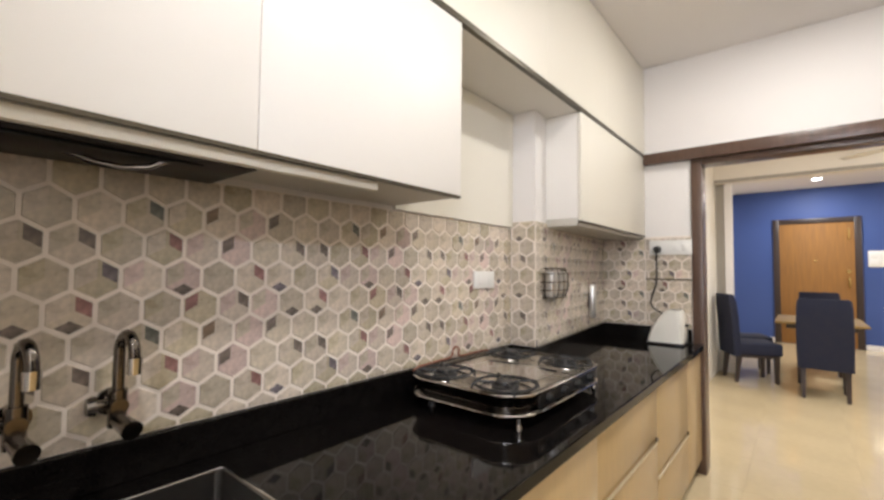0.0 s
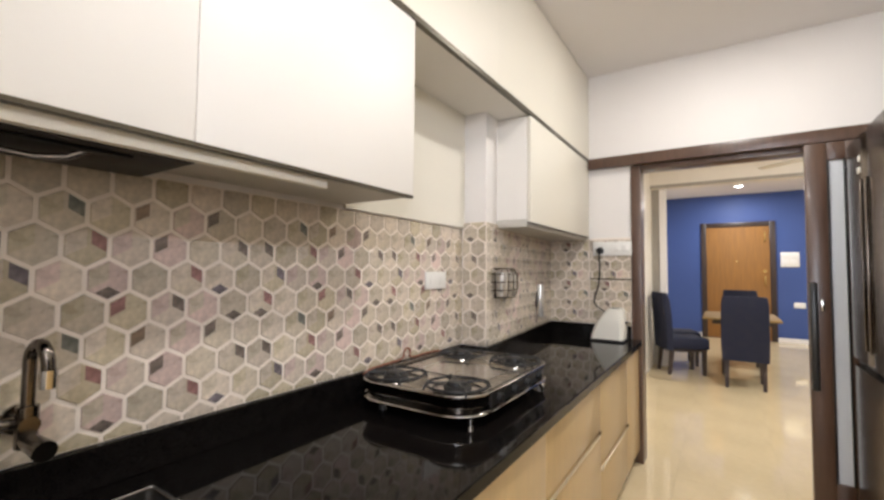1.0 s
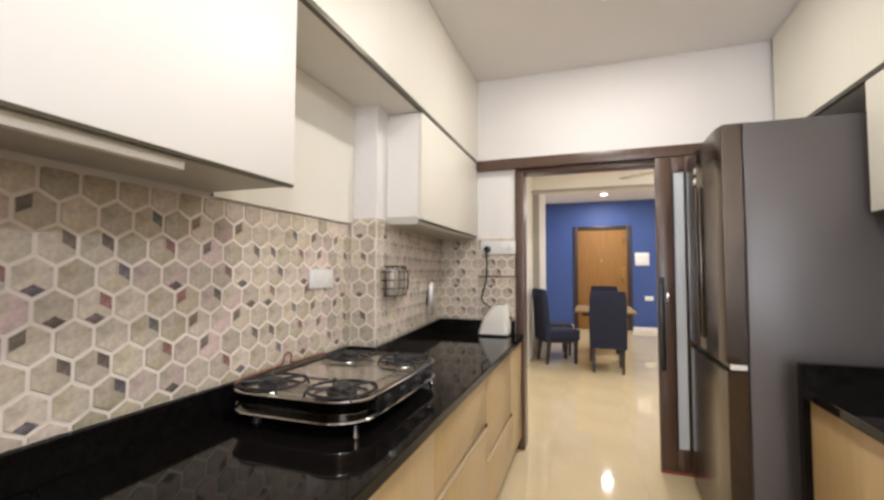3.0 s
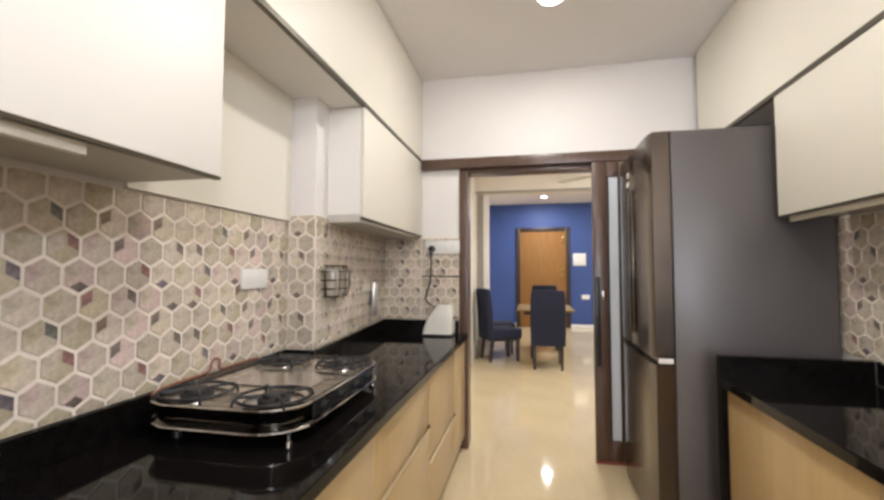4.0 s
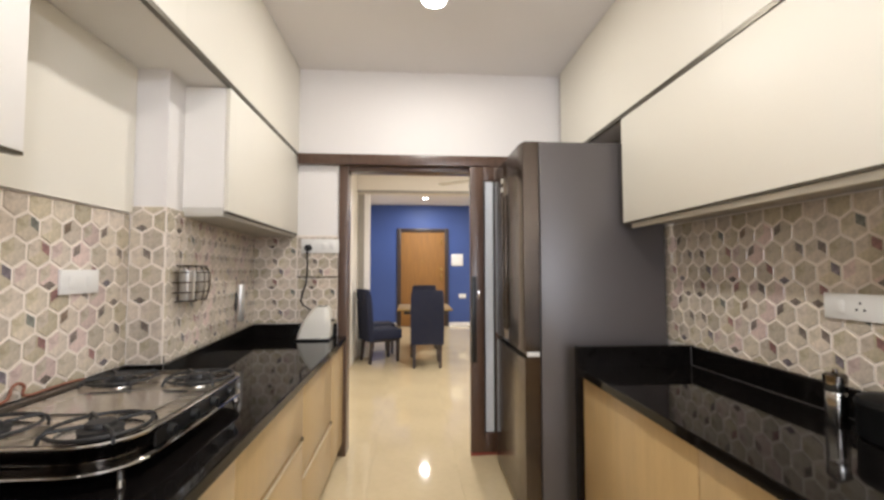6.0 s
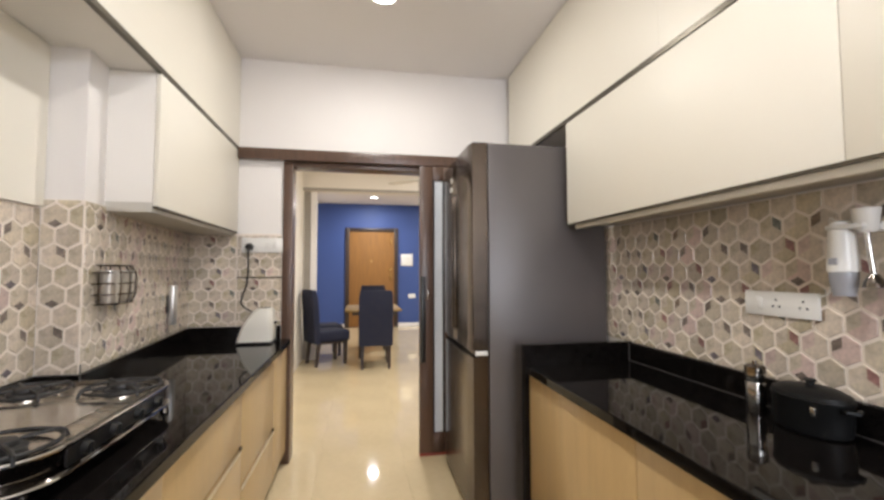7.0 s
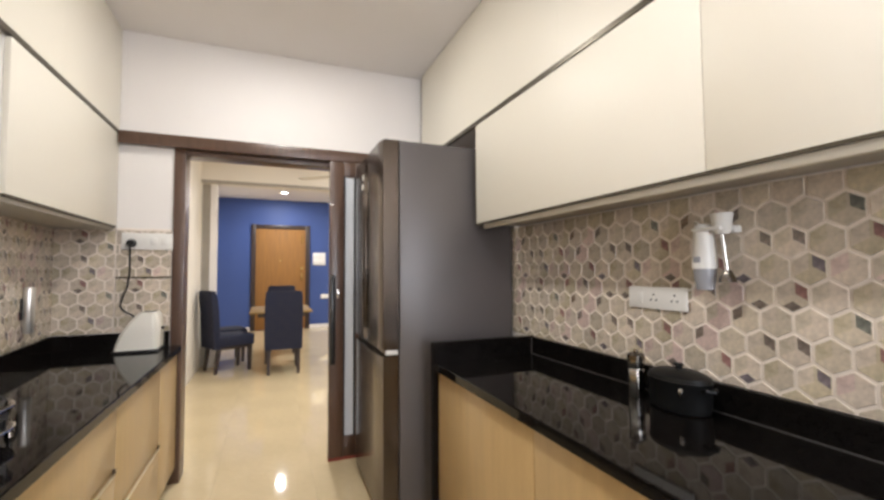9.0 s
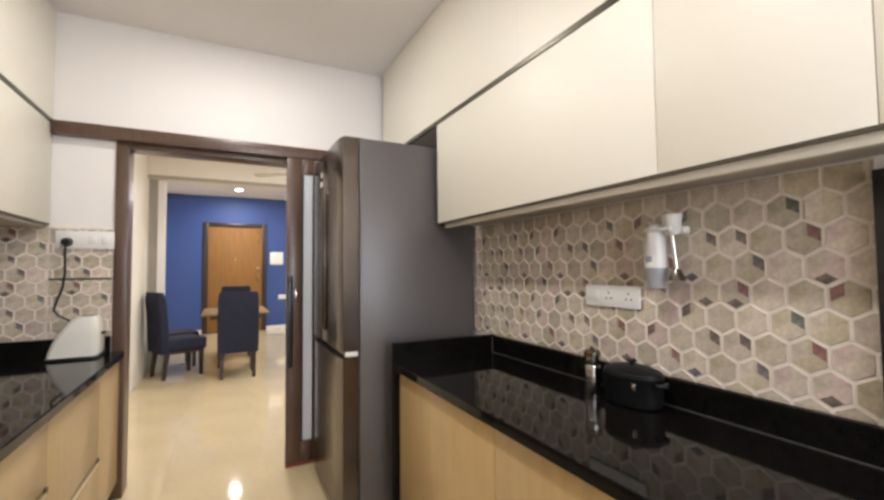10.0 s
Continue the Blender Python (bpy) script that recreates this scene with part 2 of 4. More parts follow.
# ---------- the plan ----------
XL, XR = -1.125, 1.535        # kitchen side walls
YD, YB = 3.595, -1.9          # wall with the doorway, wall behind
FL, FR = -0.785, 1.24         # fronts of the wall cabinets
CL, CR = -0.412, 0.913        # front edges of the worktops
ZT, ZU, ZG = 0.885, 1.638, 2.265   # worktop, underside of wall cabinets, gap under the loft
ZUR, ZGR = 1.638, 2.24          # the same on the right run
YE = 11.1                     # blue wall
ZTILE = 1.613
TAPER = -0.975                # pier face

# floor: a bed with polished tiles on it
structure("floor", B(-1.4, YB - 0.2, -0.12, 4.2, YE + 0.2, -0.004), JOINT, "cream polished floor with fine joints", "floor")
structure("ceiling", B(-1.4, YB - 0.2, ZC, XR + 0.2, YD + 0.12, ZC + 0.25), CEIL, "plain white painted ceiling", "ceiling")
structure("ceiling_dining", B(-1.4, YD + 0.1205, ZH_C, 4.2, YE + 0.2, ZH_C + 0.14), CEIL, "plain white painted dining room ceiling", "ceiling")
structure("wall_west", B(-1.4, YB - 0.2, -0.004, XL, YD + 0.12, ZC), PAINT, "white painted kitchen wall behind the worktop", "wall")
structure("wall_east", B(XR, YB - 0.2, -0.004, XR + 0.2, YD, ZC), PAINT, "white painted kitchen wall behind the worktop", "wall")
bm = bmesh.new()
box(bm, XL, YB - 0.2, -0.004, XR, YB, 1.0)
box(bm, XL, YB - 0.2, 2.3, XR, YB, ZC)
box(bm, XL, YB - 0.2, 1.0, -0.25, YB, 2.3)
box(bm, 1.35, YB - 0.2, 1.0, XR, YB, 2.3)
structure("wall_south", bm, PAINT, "plain white wall with an added window closing the kitchen", "wall")
# unseen window, added as a source for the light from behind
wn = thing("window_2", "white framed window, unseen, added in the end wall", "window", (0.55, YB - 0.1, 1.0), kind="structure")
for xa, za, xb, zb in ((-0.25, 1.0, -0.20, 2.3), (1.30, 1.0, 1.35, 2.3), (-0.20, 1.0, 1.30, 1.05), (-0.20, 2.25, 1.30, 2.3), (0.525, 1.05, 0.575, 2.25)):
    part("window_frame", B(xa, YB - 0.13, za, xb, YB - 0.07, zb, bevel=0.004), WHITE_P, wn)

bm = bmesh.new()
box(bm, XL, YD, -0.004, -0.478, YD + 0.12, ZC)
box(bm, -0.478, YD, 2.178, 0.98, YD + 0.12, ZC)
box(bm, 0.98, YD, -0.004, XR + 0.2, YD + 0.12, ZC)
structure("wall_north", bm, PAINT, "white painted wall with a wide doorway", "wall")
# unseen stub, added to keep the lights behind off the left tiles
structure("wall_blocker", B(XL, -0.64, -0.004, 0.25, -0.52, ZC), PAINT, "unseen white wall stub added to block light from behind", "wall")
# pier that narrows towards the doorway
bm = bmesh.new()
loft(bm, [[(XL, 2.19, z), (TAPER, 2.19, z), (-1.105, YD, z), (XL, YD, z)] for z in (0, ZG)])
structure("pier", bm, PAINT, "shallow white pier beside the hob", "pier")
# hall
structure("wall_hall_side", B(-1.0, YD + 0.12, -0.004, -0.80, 7.4, ZH_C), CREAM_WALL, "cream painted dining room wall", "wall")
structure("wall_hall_far_side", B(-1.4, 7.4, -0.004, -1.0, YE, ZH_C), PAINT, "white painted hall wall", "wall")
bm = bmesh.new()
box(bm, -0.80, 7.22, 2.63, 3.6, 7.4, ZH_C)
structure("beam", bm, CREAM_WALL, "cream painted ceiling beam across the dining room", "beam")
structure("pilaster", B(-0.692, 7.30, -0.004, -0.608, 7.46, 2.63), PAINT, "white painted pilaster under the beam", "pilaster")
# two grey strips painted as the shadow lines round the opening
structure("trim", B(-0.80, 7.33, -0.004, -0.692, 7.46, 2.63), SHADOWGAP, "grey strip standing in for the shadow line beside the pilaster", "trim")
structure("trim", B(-0.80, 7.205, 2.63, 3.6, 7.2195, 2.675), SHADOWGAP, "grey strip standing in for the shadow line under the beam", "trim")
structure("wall_hall_end", B(-1.4, YE, -0.004, 4.2, YE + 0.2, ZH_C), BLUE, "deep blue painted accent wall", "wall")
structure("wall_hall_east", B(3.6, YD + 0.12, -0.004, 3.8, YE, ZH_C), CREAM_WALL, "cream wall closing the dining room", "wall")
structure("wall_hall_south", B(XR + 0.2, YD, -0.004, 3.6, YD + 0.12, ZH_C), CREAM_WALL, "cream wall closing the dining room", "wall")

# ---------- doorway ----------
frame_ob = thing("door_frame", "dark walnut frame round the kitchen doorway", "door frame", (-0.435, YD, 0), kind="structure")
part("jamb", B(-0.478, YD - 0.02, 0, -0.41, YD + 0.14, 2.177, bevel=0.004), WOOD_D, frame_ob)
part("head", B(-0.41, YD - 0.012, 2.140, 0.98, YD + 0.13, 2.177, bevel=0.004), WOOD_D, frame_ob)
part("track_cover", B(-0.78, YD - 0.06, 2.178, 1.22, YD - 0.002, 2.258, bevel=0.005), WOOD_D, frame_ob)
part("jamb", B(0.91, YD - 0.012, 0, 0.98, YD + 0.13, 2.135, bevel=0.004), WOOD_D, frame_ob)

sd = thing("sliding_door", "dark walnut sliding door, slid open, with a narrow glass strip", "door", (0.9, 3.545, 0))
y0, y1 = 3.525, 3.565
bm = bmesh.new()
box(bm, 0.52, y0, 0.02, 0.622, y1, 2.172, bevel=0.004)
box(bm, 0.708, y0, 0.02, 1.40, y1, 2.172, bevel=0.004)
box(bm, 0.622, y0, 0.02, 0.708, y1, 0.165, bevel=0.004)
box(bm, 0.622, y0, 2.065, 0.708, y1, 2.172, bevel=0.004)
panel = part("panel", bm, WOOD_D, sd)
bm = bmesh.new()
for x in (0.622, 0.698):
    box(bm, x, y0 - 0.006, 0.165, x + 0.010, y1, 2.065, bevel=0.002)
part("bead", bm, BLACK, sd, "black glazing beads")
part("glass_strip", B(0.632, 3.54, 0.165, 0.698, 3.55, 2.060), GLASS_STRIP, sd, "glass strip coloured pale for its reflection")
part("pull_handle", B(0.522, y0 - 0.035, 0.69, 0.560, y0, 1.33, bevel=0.008), BLACK, sd, "long black pull handle")
part("bottom_guide", B(0.52, y0 - 0.006, 0.0, 0.80, y1 + 0.004, 0.019, bevel=0.003), REDBROWN, sd, "red-brown rubber bottom guide")
part("lock", B(0.575, y0 - 0.012, 1.16, 0.592, y0, 1.23, bevel=0.004), STEEL, sd, "small steel lock plate")
bm = bmesh.new()
cyl(bm, (0.72, y0 - 0.03, 2.02), (0.72, y0, 2.02), 0.022)
box(bm, 0.71, y0 - 0.012, 1.90, 0.735, y0, 2.03, bevel=0.004)
part("hanger", bm, BLACK, sd, "black roller hanger")

# ---------- left run: base units, worktop, splashback ----------


def base_unit(side, ya, yb, kind):
    """side: -1 under the left worktop, 1 under the right one."""
    s = side
    front = CL - 0.022 if s < 0 else CR + 0.025
    back = XL if s < 0 else XR
    body_f = front + 0.02 * s
    u = thing("base_cabinet", "beige wood-laminate base cabinet under the black worktop" if kind in ("door", "sink") else "beige wood-laminate drawer unit under the black worktop", "cabinet", ((body_f + back) / 2, (ya + yb) / 2, 0), group="base cabinets")
    x0, x1 = sorted((body_f, back - 0.004 * s))
    part("body", B(x0, ya + 0.001, 0.10, x1, yb - 0.001, 0.70 if kind == "sink" else 0.843, bevel=0.002), BEIGE, u)
    k0, k1 = sorted((body_f + 0.05 * s, back - 0.004 * s))
    part("plinth", B(k0, ya + 0.001, 0, k1, yb - 0.001, 0.10), PROFILE, u)
    split = {"drawers": 0.59, "deep": 0.415}.get(kind)
    rows = ((0.105, split - 0.008), (split + 0.008, 0.835)) if split else ((0.105, 0.835),)
    f0, f1 = sorted((front, body_f))
    for n, (z0, z1) in enumerate(rows):
        d = part("drawer_front" if split else "door", B(f0, ya + 0.002, z0, f1, yb - 0.002, z1, bevel=0.002), BEIGE, u)
        if split and n == 0:
            part("handle", B(front, ya + 0.004, z1 - 0.010, front + 0.007, yb - 0.03, z1 + 0.003, bevel=0.002), ALU, d, "slim aluminium edge handle")
            part("knob", C((front, yb - 0.03, z1 + 0.012), (front + 0.010, yb - 0.03, z1 + 0.012), 0.010, n=12), DCHROME, d)
    if s > 0:
        part("top_profile", B(f0 - 0.001, ya + 0.002, 0.8355, f1, yb - 0.002, 0.8445), STEEL, u, "thin aluminium strip")
    return u


for ya, yb, kind in ((-0.515, -0.1, "door"), (-0.1, 0.8, "sink"), (0.8, 1.60, "door"), (1.60, 2.385, "drawers"), (2.385, 3.11, "deep"), (3.11, YD - 0.026, "door")):
    base_unit(-1, ya, yb, kind)
for ya, yb in ((-1.0, -0.2), (-0.2, 0.55), (0.55, 1.55), (1.55, 2.42)):
    base_unit(1, ya, yb, "door")

# worktop with the sink's cut-out
wt = thing("worktop", "black polished granite worktop with an upstand along the wall", "worktop", (-0.8, 1.2, ZT))
SX0, SX1, SY0, SY1 = -1.0, -0.56, 0.08, 0.612
bm = bmesh.new()
rim_o = [(XL + 0.002, -0.516), (CL, -0.516), (CL, YD - 0.0245), (XL + 0.002, YD - 0.0245)]
rim_i = [(SX0, SY0), (SX1, SY0), (SX1, SY1), (SX0, SY1)]
rings = [[bm.verts.new((x, y, z)) for x, y in row] for row, z in ((rim_o, ZT - 0.04), (rim_o, ZT), (rim_i, ZT), (rim_i, ZT - 0.04))]
for lo, hi in zip(rings, rings[1:] + rings[:1]):
    for k in range(4):
        bm.faces.new((lo[k], lo[(k + 1) % 4], hi[(k + 1) % 4], hi[k]))
bmesh.ops.recalc_face_normals(bm, faces=bm.faces)
bmesh.ops.bevel(bm, geom=[e for e in bm.edges if all(abs(v.co.x - CL) < 1e-6 for v in e.verts)], offset=0.004, segments=2, profile=0.5, affect="EDGES")
part("slab", bm, GRANITE, wt, smooth=False)
bm = bmesh.new()
box(bm, XL + 0.002, -0.516, ZT + 0.0005, XL + 0.024, 2.188, 0.979, bevel=0.002)
box(bm, XL + 0.024, 2.166, ZT + 0.0005, TAPER + 0.02, 2.188, 0.979, bevel=0.002)
loft(bm, [[(TAPER + 0.001, 2.188, z), (TAPER + 0.021, 2.188, z), (-1.083, YD - 0.026, z), (-1.103, YD - 0.026, z)] for z in (ZT + 0.0005, 0.979)])
box(bm, -1.10, YD - 0.024, ZT - 0.04, -0.484, YD - 0.005, 0.979, bevel=0.002)
part("upstand", bm, GRANITE, wt, smooth=False)

sink = thing("kitchen_sink", "stainless steel sink set into the black worktop", "sink", ((SX0 + SX1) / 2, (SY0 + SY1) / 2, 0.7))
outer = rounded(SX0 - 0.004, SY0 - 0.004, SX1 + 0.004, SY1 + 0.004, 0.014)
inner = rounded(SX0 + 0.006, SY0 + 0.006, SX1 - 0.006, SY1 - 0.006, 0.018)
floor_r = rounded(SX0 + 0.016, SY0 + 0.016, SX1 - 0.016, SY1 - 0.016, 0.03)
bm = bmesh.new()
loft(bm, [[(x, y, ZT + 0.001) for x, y in outer], [(x, y, ZT + 0.005) for x, y in outer], [(x, y, ZT + 0.005) for x, y in inner], [(x, y, ZT - 0.13) for x, y in floor_r]], cap=False)
bm.faces.new([v for v in bm.verts if v.co.z < ZT - 0.1])
part("bowl", bm, SINKSTEEL, sink)
part("rim", tube(bmesh.new(), [(x, y, ZT + 0.004) for x, y in outer], 0.003, n=6, closed=True), CHROME, sink, "bright steel rim")
part("drain", C((-0.78, 0.35, ZT - 0.1295), (-0.78, 0.35, ZT - 0.124), 0.04), DCHROME, sink)


def tap(y):
    t = thing("wall_tap", "dark chrome swan-neck tap on the tiled wall above the sink", "tap", (XL + 0.01, y, 1.076), group="taps over the sink")
    x, h = XL + 0.008, -0.014
    part("flange", C((x, y, 1.09 + h), (x + 0.012, y, 1.09 + h), 0.030), DCHROME, t)
    bm = bmesh.new()
    cyl(bm, (x + 0.012, y, 1.09 + h), (x + 0.075, y, 1.09 + h), 0.017)
    cyl(bm, (x + 0.055, y, 1.045 + h), (x + 0.055, y, 1.125 + h), 0.018)
    part("body", bm, DCHROME, t)
    bm = bmesh.new()
    pts = [(x + 0.055, y, 1.12 + h), (x + 0.055, y, 1.16 + h), (x + 0.055, y, 1.20 + h)]
    for k in range(9):
        a = math.pi * k / 8
        pts.append((x + 0.085 - 0.03 * math.cos(a), y + 0.012 * k / 8, 1.215 + h + 0.032 * math.sin(a)))
    pts.append((x + 0.115, y + 0.013, 1.195 + h))
    tube(bm, pts, 0.0115, n=12)
    part("neck", bm, DCHROME, t)
    part("nozzle", C((x + 0.115, y + 0.013, 1.20 + h), (x + 0.115, y + 0.013, 1.165 + h), 0.0145, 0.0135), CHROME, t, "bright chrome nozzle")
    bm = bmesh.new()
    cyl(bm, (x + 0.03, y, 1.09 + h), (x + 0.03, y - 0.035, 1.09 + h), 0.012)
    cyl(bm, (x + 0.03, y - 0.035, 1.09 + h), (x + 0.03, y - 0.05, 1.09 + h), 0.022, 0.018)
    part("knob", bm, DCHROME, t)
    bm = bmesh.new()
    cyl(bm, (x + 0.055, y, 1.06 + h), (x + 0.13, y + 0.01, 1.05 + h), 0.016, 0.02)
    part("lever", bm, DCHROME, t)


tap(0.246)
tap(0.407)

# ---------- right run ----------
wr = thing("worktop", "black polished granite worktop with upstands at wall and fridge", "worktop", (1.2, 1.0, ZT))
part("slab", B(CR, -1.0, ZT - 0.04, XR - 0.002, 2.42, ZT, bevel=0.004), GRANITE, wr, smooth=False)
part("upstand", B(XR - 0.024, -1.0, ZT + 0.0005, XR - 0.002, 2.42, 0.980, bevel=0.002), GRANITE, wr, smooth=False)
# granite end, made thicker to stand in for its shadow on the fridge
part("end_panel", B(CR + 0.0, 2.422, 0, XR - 0.002, 2.465, 0.984, bevel=0.002), GRANITE, wr, smooth=False)

part("sealant", B(XR - 0.0265, -1.0, ZT + 0.0002, XR - 0.0241, 2.42, ZT + 0.0035), SEALANT, wr, "thin silicone joint")
part("sealant", B(XR - 0.0275, 2.416, ZT + 0.003, XR - 0.0241, 2.4215, 0.979), SEALANT, wr, "thin silicone joint")
part("sealant", B(TAPER + 0.0205, 2.162, ZT + 0.001, TAPER + 0.024, 2.166, 1.02), SEALANT, wt, "thin silicone joint")

# ---------- wall cabinets ----------


def wall_cabinet(side, cuts, skirt=None, lift=0.0, drop=0.0):
    """cuts: where the doors begin and end along the run."""
    s = side
    front, back = (FL, XL) if s < 0 else (FR, XR)
    zu, zg = (ZU + lift, ZG) if s < 0 else (ZUR, ZGR)
    ya, yb = cuts[0], cuts[-1]
    u = thing("wall_cabinet", "cream satin wall cabinet with plain handleless doors", "cabinet", ((front + back) / 2, (ya + yb) / 2, zu), group="wall cabinets")
    b0, b1 = sorted((front + 0.022 * s, back - 0.003 * s))
    # left bodies take the lit laminate for their bright sides
    part("body", B(b0, ya, zu + 0.012, b1, yb, zg - 0.022, bevel=0.002), LAMINATE_LIT if s < 0 else CARCASS, u)
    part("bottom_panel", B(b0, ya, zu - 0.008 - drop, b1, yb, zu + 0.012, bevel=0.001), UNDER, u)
    f0, f1 = sorted((front, front + 0.02 * s))
    for da, db in zip(cuts, cuts[1:]):
        # doors of the near left cabinet take the lit laminate too
        part("door", B(f0, da + 0.0008, zu - 0.004, f1, db - 0.0008, zg - 0.024, bevel=0.002), LAMINATE_LIT if s < 0 and yb < 2 else LAMINATE, u)
    e0, e1 = sorted((front + 0.001 * s, front + 0.02 * s))
    part("edge_profile", B(e0, ya, zu - 0.012, e1, yb, zu - 0.004), PROFILE, u, "dark bronze edge profile")
    if skirt:
        k0, k1 = sorted((front + 0.022 * s, front + 0.045 * s))
        part("light_pelmet", B(k0, skirt[0], zu - 0.036, k1, skirt[1], zu - 0.008, bevel=0.002), LAMINATE, u, "cream pelmet strip")
    return u


wall_cabinet(-1, (-0.515, -0.14, 0.568, 1.288), skirt=(-0.515, 0.93))
wall_cabinet(-1, (2.352, YD - 0.01), lift=0.018, drop=0.022)
wall_cabinet(1, (-0.85, 0.20, 0.666, 1.137, 2.57), skirt=(-0.85, 2.52))


def loft_cabinet(side, ya, yb, doors):
    s = side
    front, back = (FL, XL) if s < 0 else (FR, XR)
    zg = ZG if s < 0 else ZGR
    u = thing("loft_cabinet", "cream laminate loft cabinet reaching up to the ceiling", "cabinet", ((front + back) / 2, (ya + yb) / 2, zg), group="loft cabinets")
    b0, b1 = sorted((front + 0.022 * s, back - 0.003 * s))
    part("body", B(b0, ya, zg - 0.018, b1, yb, ZC - 0.002), CARCASS, u)
    f0, f1 = sorted((front, front + 0.02 * s))
    w = (yb - ya) / doors
    for i in range(doors):
        part("door", B(f0, ya + i * w + 0.0004, zg + 0.004, f1, ya + (i + 1) * w - 0.0004, ZC - 0.004, bevel=0.0008, seg=1), LAMINATE, u)
    e0, e1 = sorted((front - 0.002 * s, front + 0.02 * s))
    part("edge_profile", B(e0, ya, zg - 0.020, e1, yb, zg + 0.002), PROFILE, u, "dark bronze edge profile")
    return u


loft_cabinet(-1, -0.515, YD - 0.004, 5)
loft_cabinet(1, -0.85, YD - 0.064, 5)
# back board of the open bay over the hob
bb = solo("bay_board", B(XL + 0.003, 1.291, ZTILE + 0.004, XL + 0.018, 2.186, ZG - 0.020), LAMINATE, "cream back board of the open bay above the hob", "panel")

# hood recess under the wall cabinet
hood = thing("cooker_hood", "slim black hood fixed under the wall cabinet", "cooker hood", (-0.95, 0.1, ZU - 0.03))
# flat black slab stands in for the darkness inside the hood's cavity
part("dark_cavity", B(-1.10, -0.45, ZU - 0.035, -0.845, 0.60, ZU - 0.0085, bevel=0.004), POT_BLACK, hood)
for yy in (-0.1, 0.28):
    bm = bmesh.new()
    tube(bm, [(-0.98, yy, ZU - 0.034), (-0.96, yy + 0.05, ZU - 0.052), (-0.94, yy + 0.09, ZU - 0.058), (-0.92, yy + 0.13, ZU - 0.052), (-0.90, yy + 0.16, ZU - 0.034)], 0.007)
    part("grip", bm, DCHROME, hood, "dull steel filter grip")
    part("filter", B(-1.05, yy - 0.09, ZU - 0.041, -0.88, yy + 0.22, ZU - 0.035, bevel=0.002), POT_BLACK, hood)

# ---------- fridge ----------
fr = thing("fridge", "large grey french-door fridge with bronze steel doors", "fridge", (1.12, 3.02, 0))
FY0, FY1 = 2.63, 3.42
part("body", B(0.790, FY0, 0.03, XR - 0.02, FY1, 2.100, bevel=0.008), FRIDGE_S, fr, "matt grey side panels")
bm = bmesh.new()
mid = (FY0 + FY1) / 2


def fridge_door(y0, y1, z0, z1):
    b = bmesh.new()
    n = 10
    rows = []
    for k in range(n + 1):
        y = y0 + (y1 - y0) * k / n
        edge = min(1.0, min(k, n - k) / 1.2)
        xf = 0.698 - 0.014 * edge
        rows.append([(0.784, y, z0), (xf, y, z0 + 0.006), (xf, y, z1 - 0.006), (0.784, y, z1)])
    return loft(b, rows)


for ya, yb, za, zb in ((FY0, mid - 0.002, 0.925, 2.100), (mid + 0.002, FY1, 0.925, 2.100), (FY0, FY1, 0.04, 0.895)):
    b = fridge_door(ya, yb, za, zb)
    bmesh.ops.recalc_face_normals(b, faces=b.faces)
    d = part("door" if za > 0.5 else "freezer_drawer", b, FRIDGE_D, fr)
    if za > 0.5:
        hy = mid - 0.04 if yb < mid + 0.01 else mid + 0.04
        part("handle", B(0.670, hy - 0.006, 1.0, 0.685, hy + 0.006, 1.86, bevel=0.003), FRIDGE_D, d, "slim bronze grip strip")
part("divider", B(0.712, FY0 + 0.014, 0.896, 0.789, FY1 - 0.002, 0.924, bevel=0.003), FRIDGE_D, fr, "recessed grip strip between the doors")
part("end_cap", B(0.712, FY0 + 0.001, 0.897, 0.783, FY0 + 0.0135, 0.923, bevel=0.003), WHITE_P, fr, "pale end cap of the grip strip")
for yy in (FY0 + 0.03, FY1 - 0.07):
    part("hinge_cover", B(0.71, yy, 2.1, 0.83, yy + 0.04, 2.11, bevel=0.004), FRIDGE_S, fr)
for xx in (0.82, 1.45):
    for yy in (FY0 + 0.05, FY1 - 0.05):
        part("foot", C((xx, yy, 0), (xx, yy, 0.032), 0.02), BLACK, fr)
for z, w in ((1.90, 0.05), (1.96, 0.03)):
    part("sticker", B(0.680, mid + 0.08, z, 0.6845, mid + 0.08 + w, z + 0.03, bevel=0.001), CREAM_P, fr, "small pale sticker")

# ---------- gas hob ----------
hob = thing("gas_hob", "polished steel four-burner gas hob with black pan rests", "gas hob", (-0.80, 1.65, ZT))
HX0, HX1, HY0, HY1 = -1.062, -0.548, 1.278, 2.018
ZH = 0.990


def outline(inset, z, r=0.13):
    return [(x, y, z) for x, y in rounded(HX0 + inset, HY0 + inset, HX1 - inset, HY1 - inset, max(0.01, r - inset), 8)]


bm = loft(bmesh.new(), [outline(0.030, 0.918), outline(0.004, 0.921), outline(0.0, 0.927), outline(0.006, 0.933), outline(0.018, 0.936), outline(0.007, ZH - 0.014), outline(0.004, ZH - 0.006), outline(0.004, ZH), outline(0.012, ZH + 0.003), outline(0.022, ZH), outline(0.030, ZH - 0.008)])
part("body", bm, HOB_SIDE, hob, "dark mirror-like steel sides")
part("rim", tube(bmesh.new(), outline(0.001, 0.926), 0.0042, n=8, closed=True), CHROME, hob, "bright steel lower rim")
part("rim", tube(bmesh.new(), outline(0.004, ZH - 0.003), 0.0052, n=8, closed=True), STEEL, hob, "bright steel upper rim")
part("top_plate", loft(bmesh.new(), [outline(0.032, ZH - 0.009), outline(0.033, ZH - 0.0075)]), BRUSHED, hob)
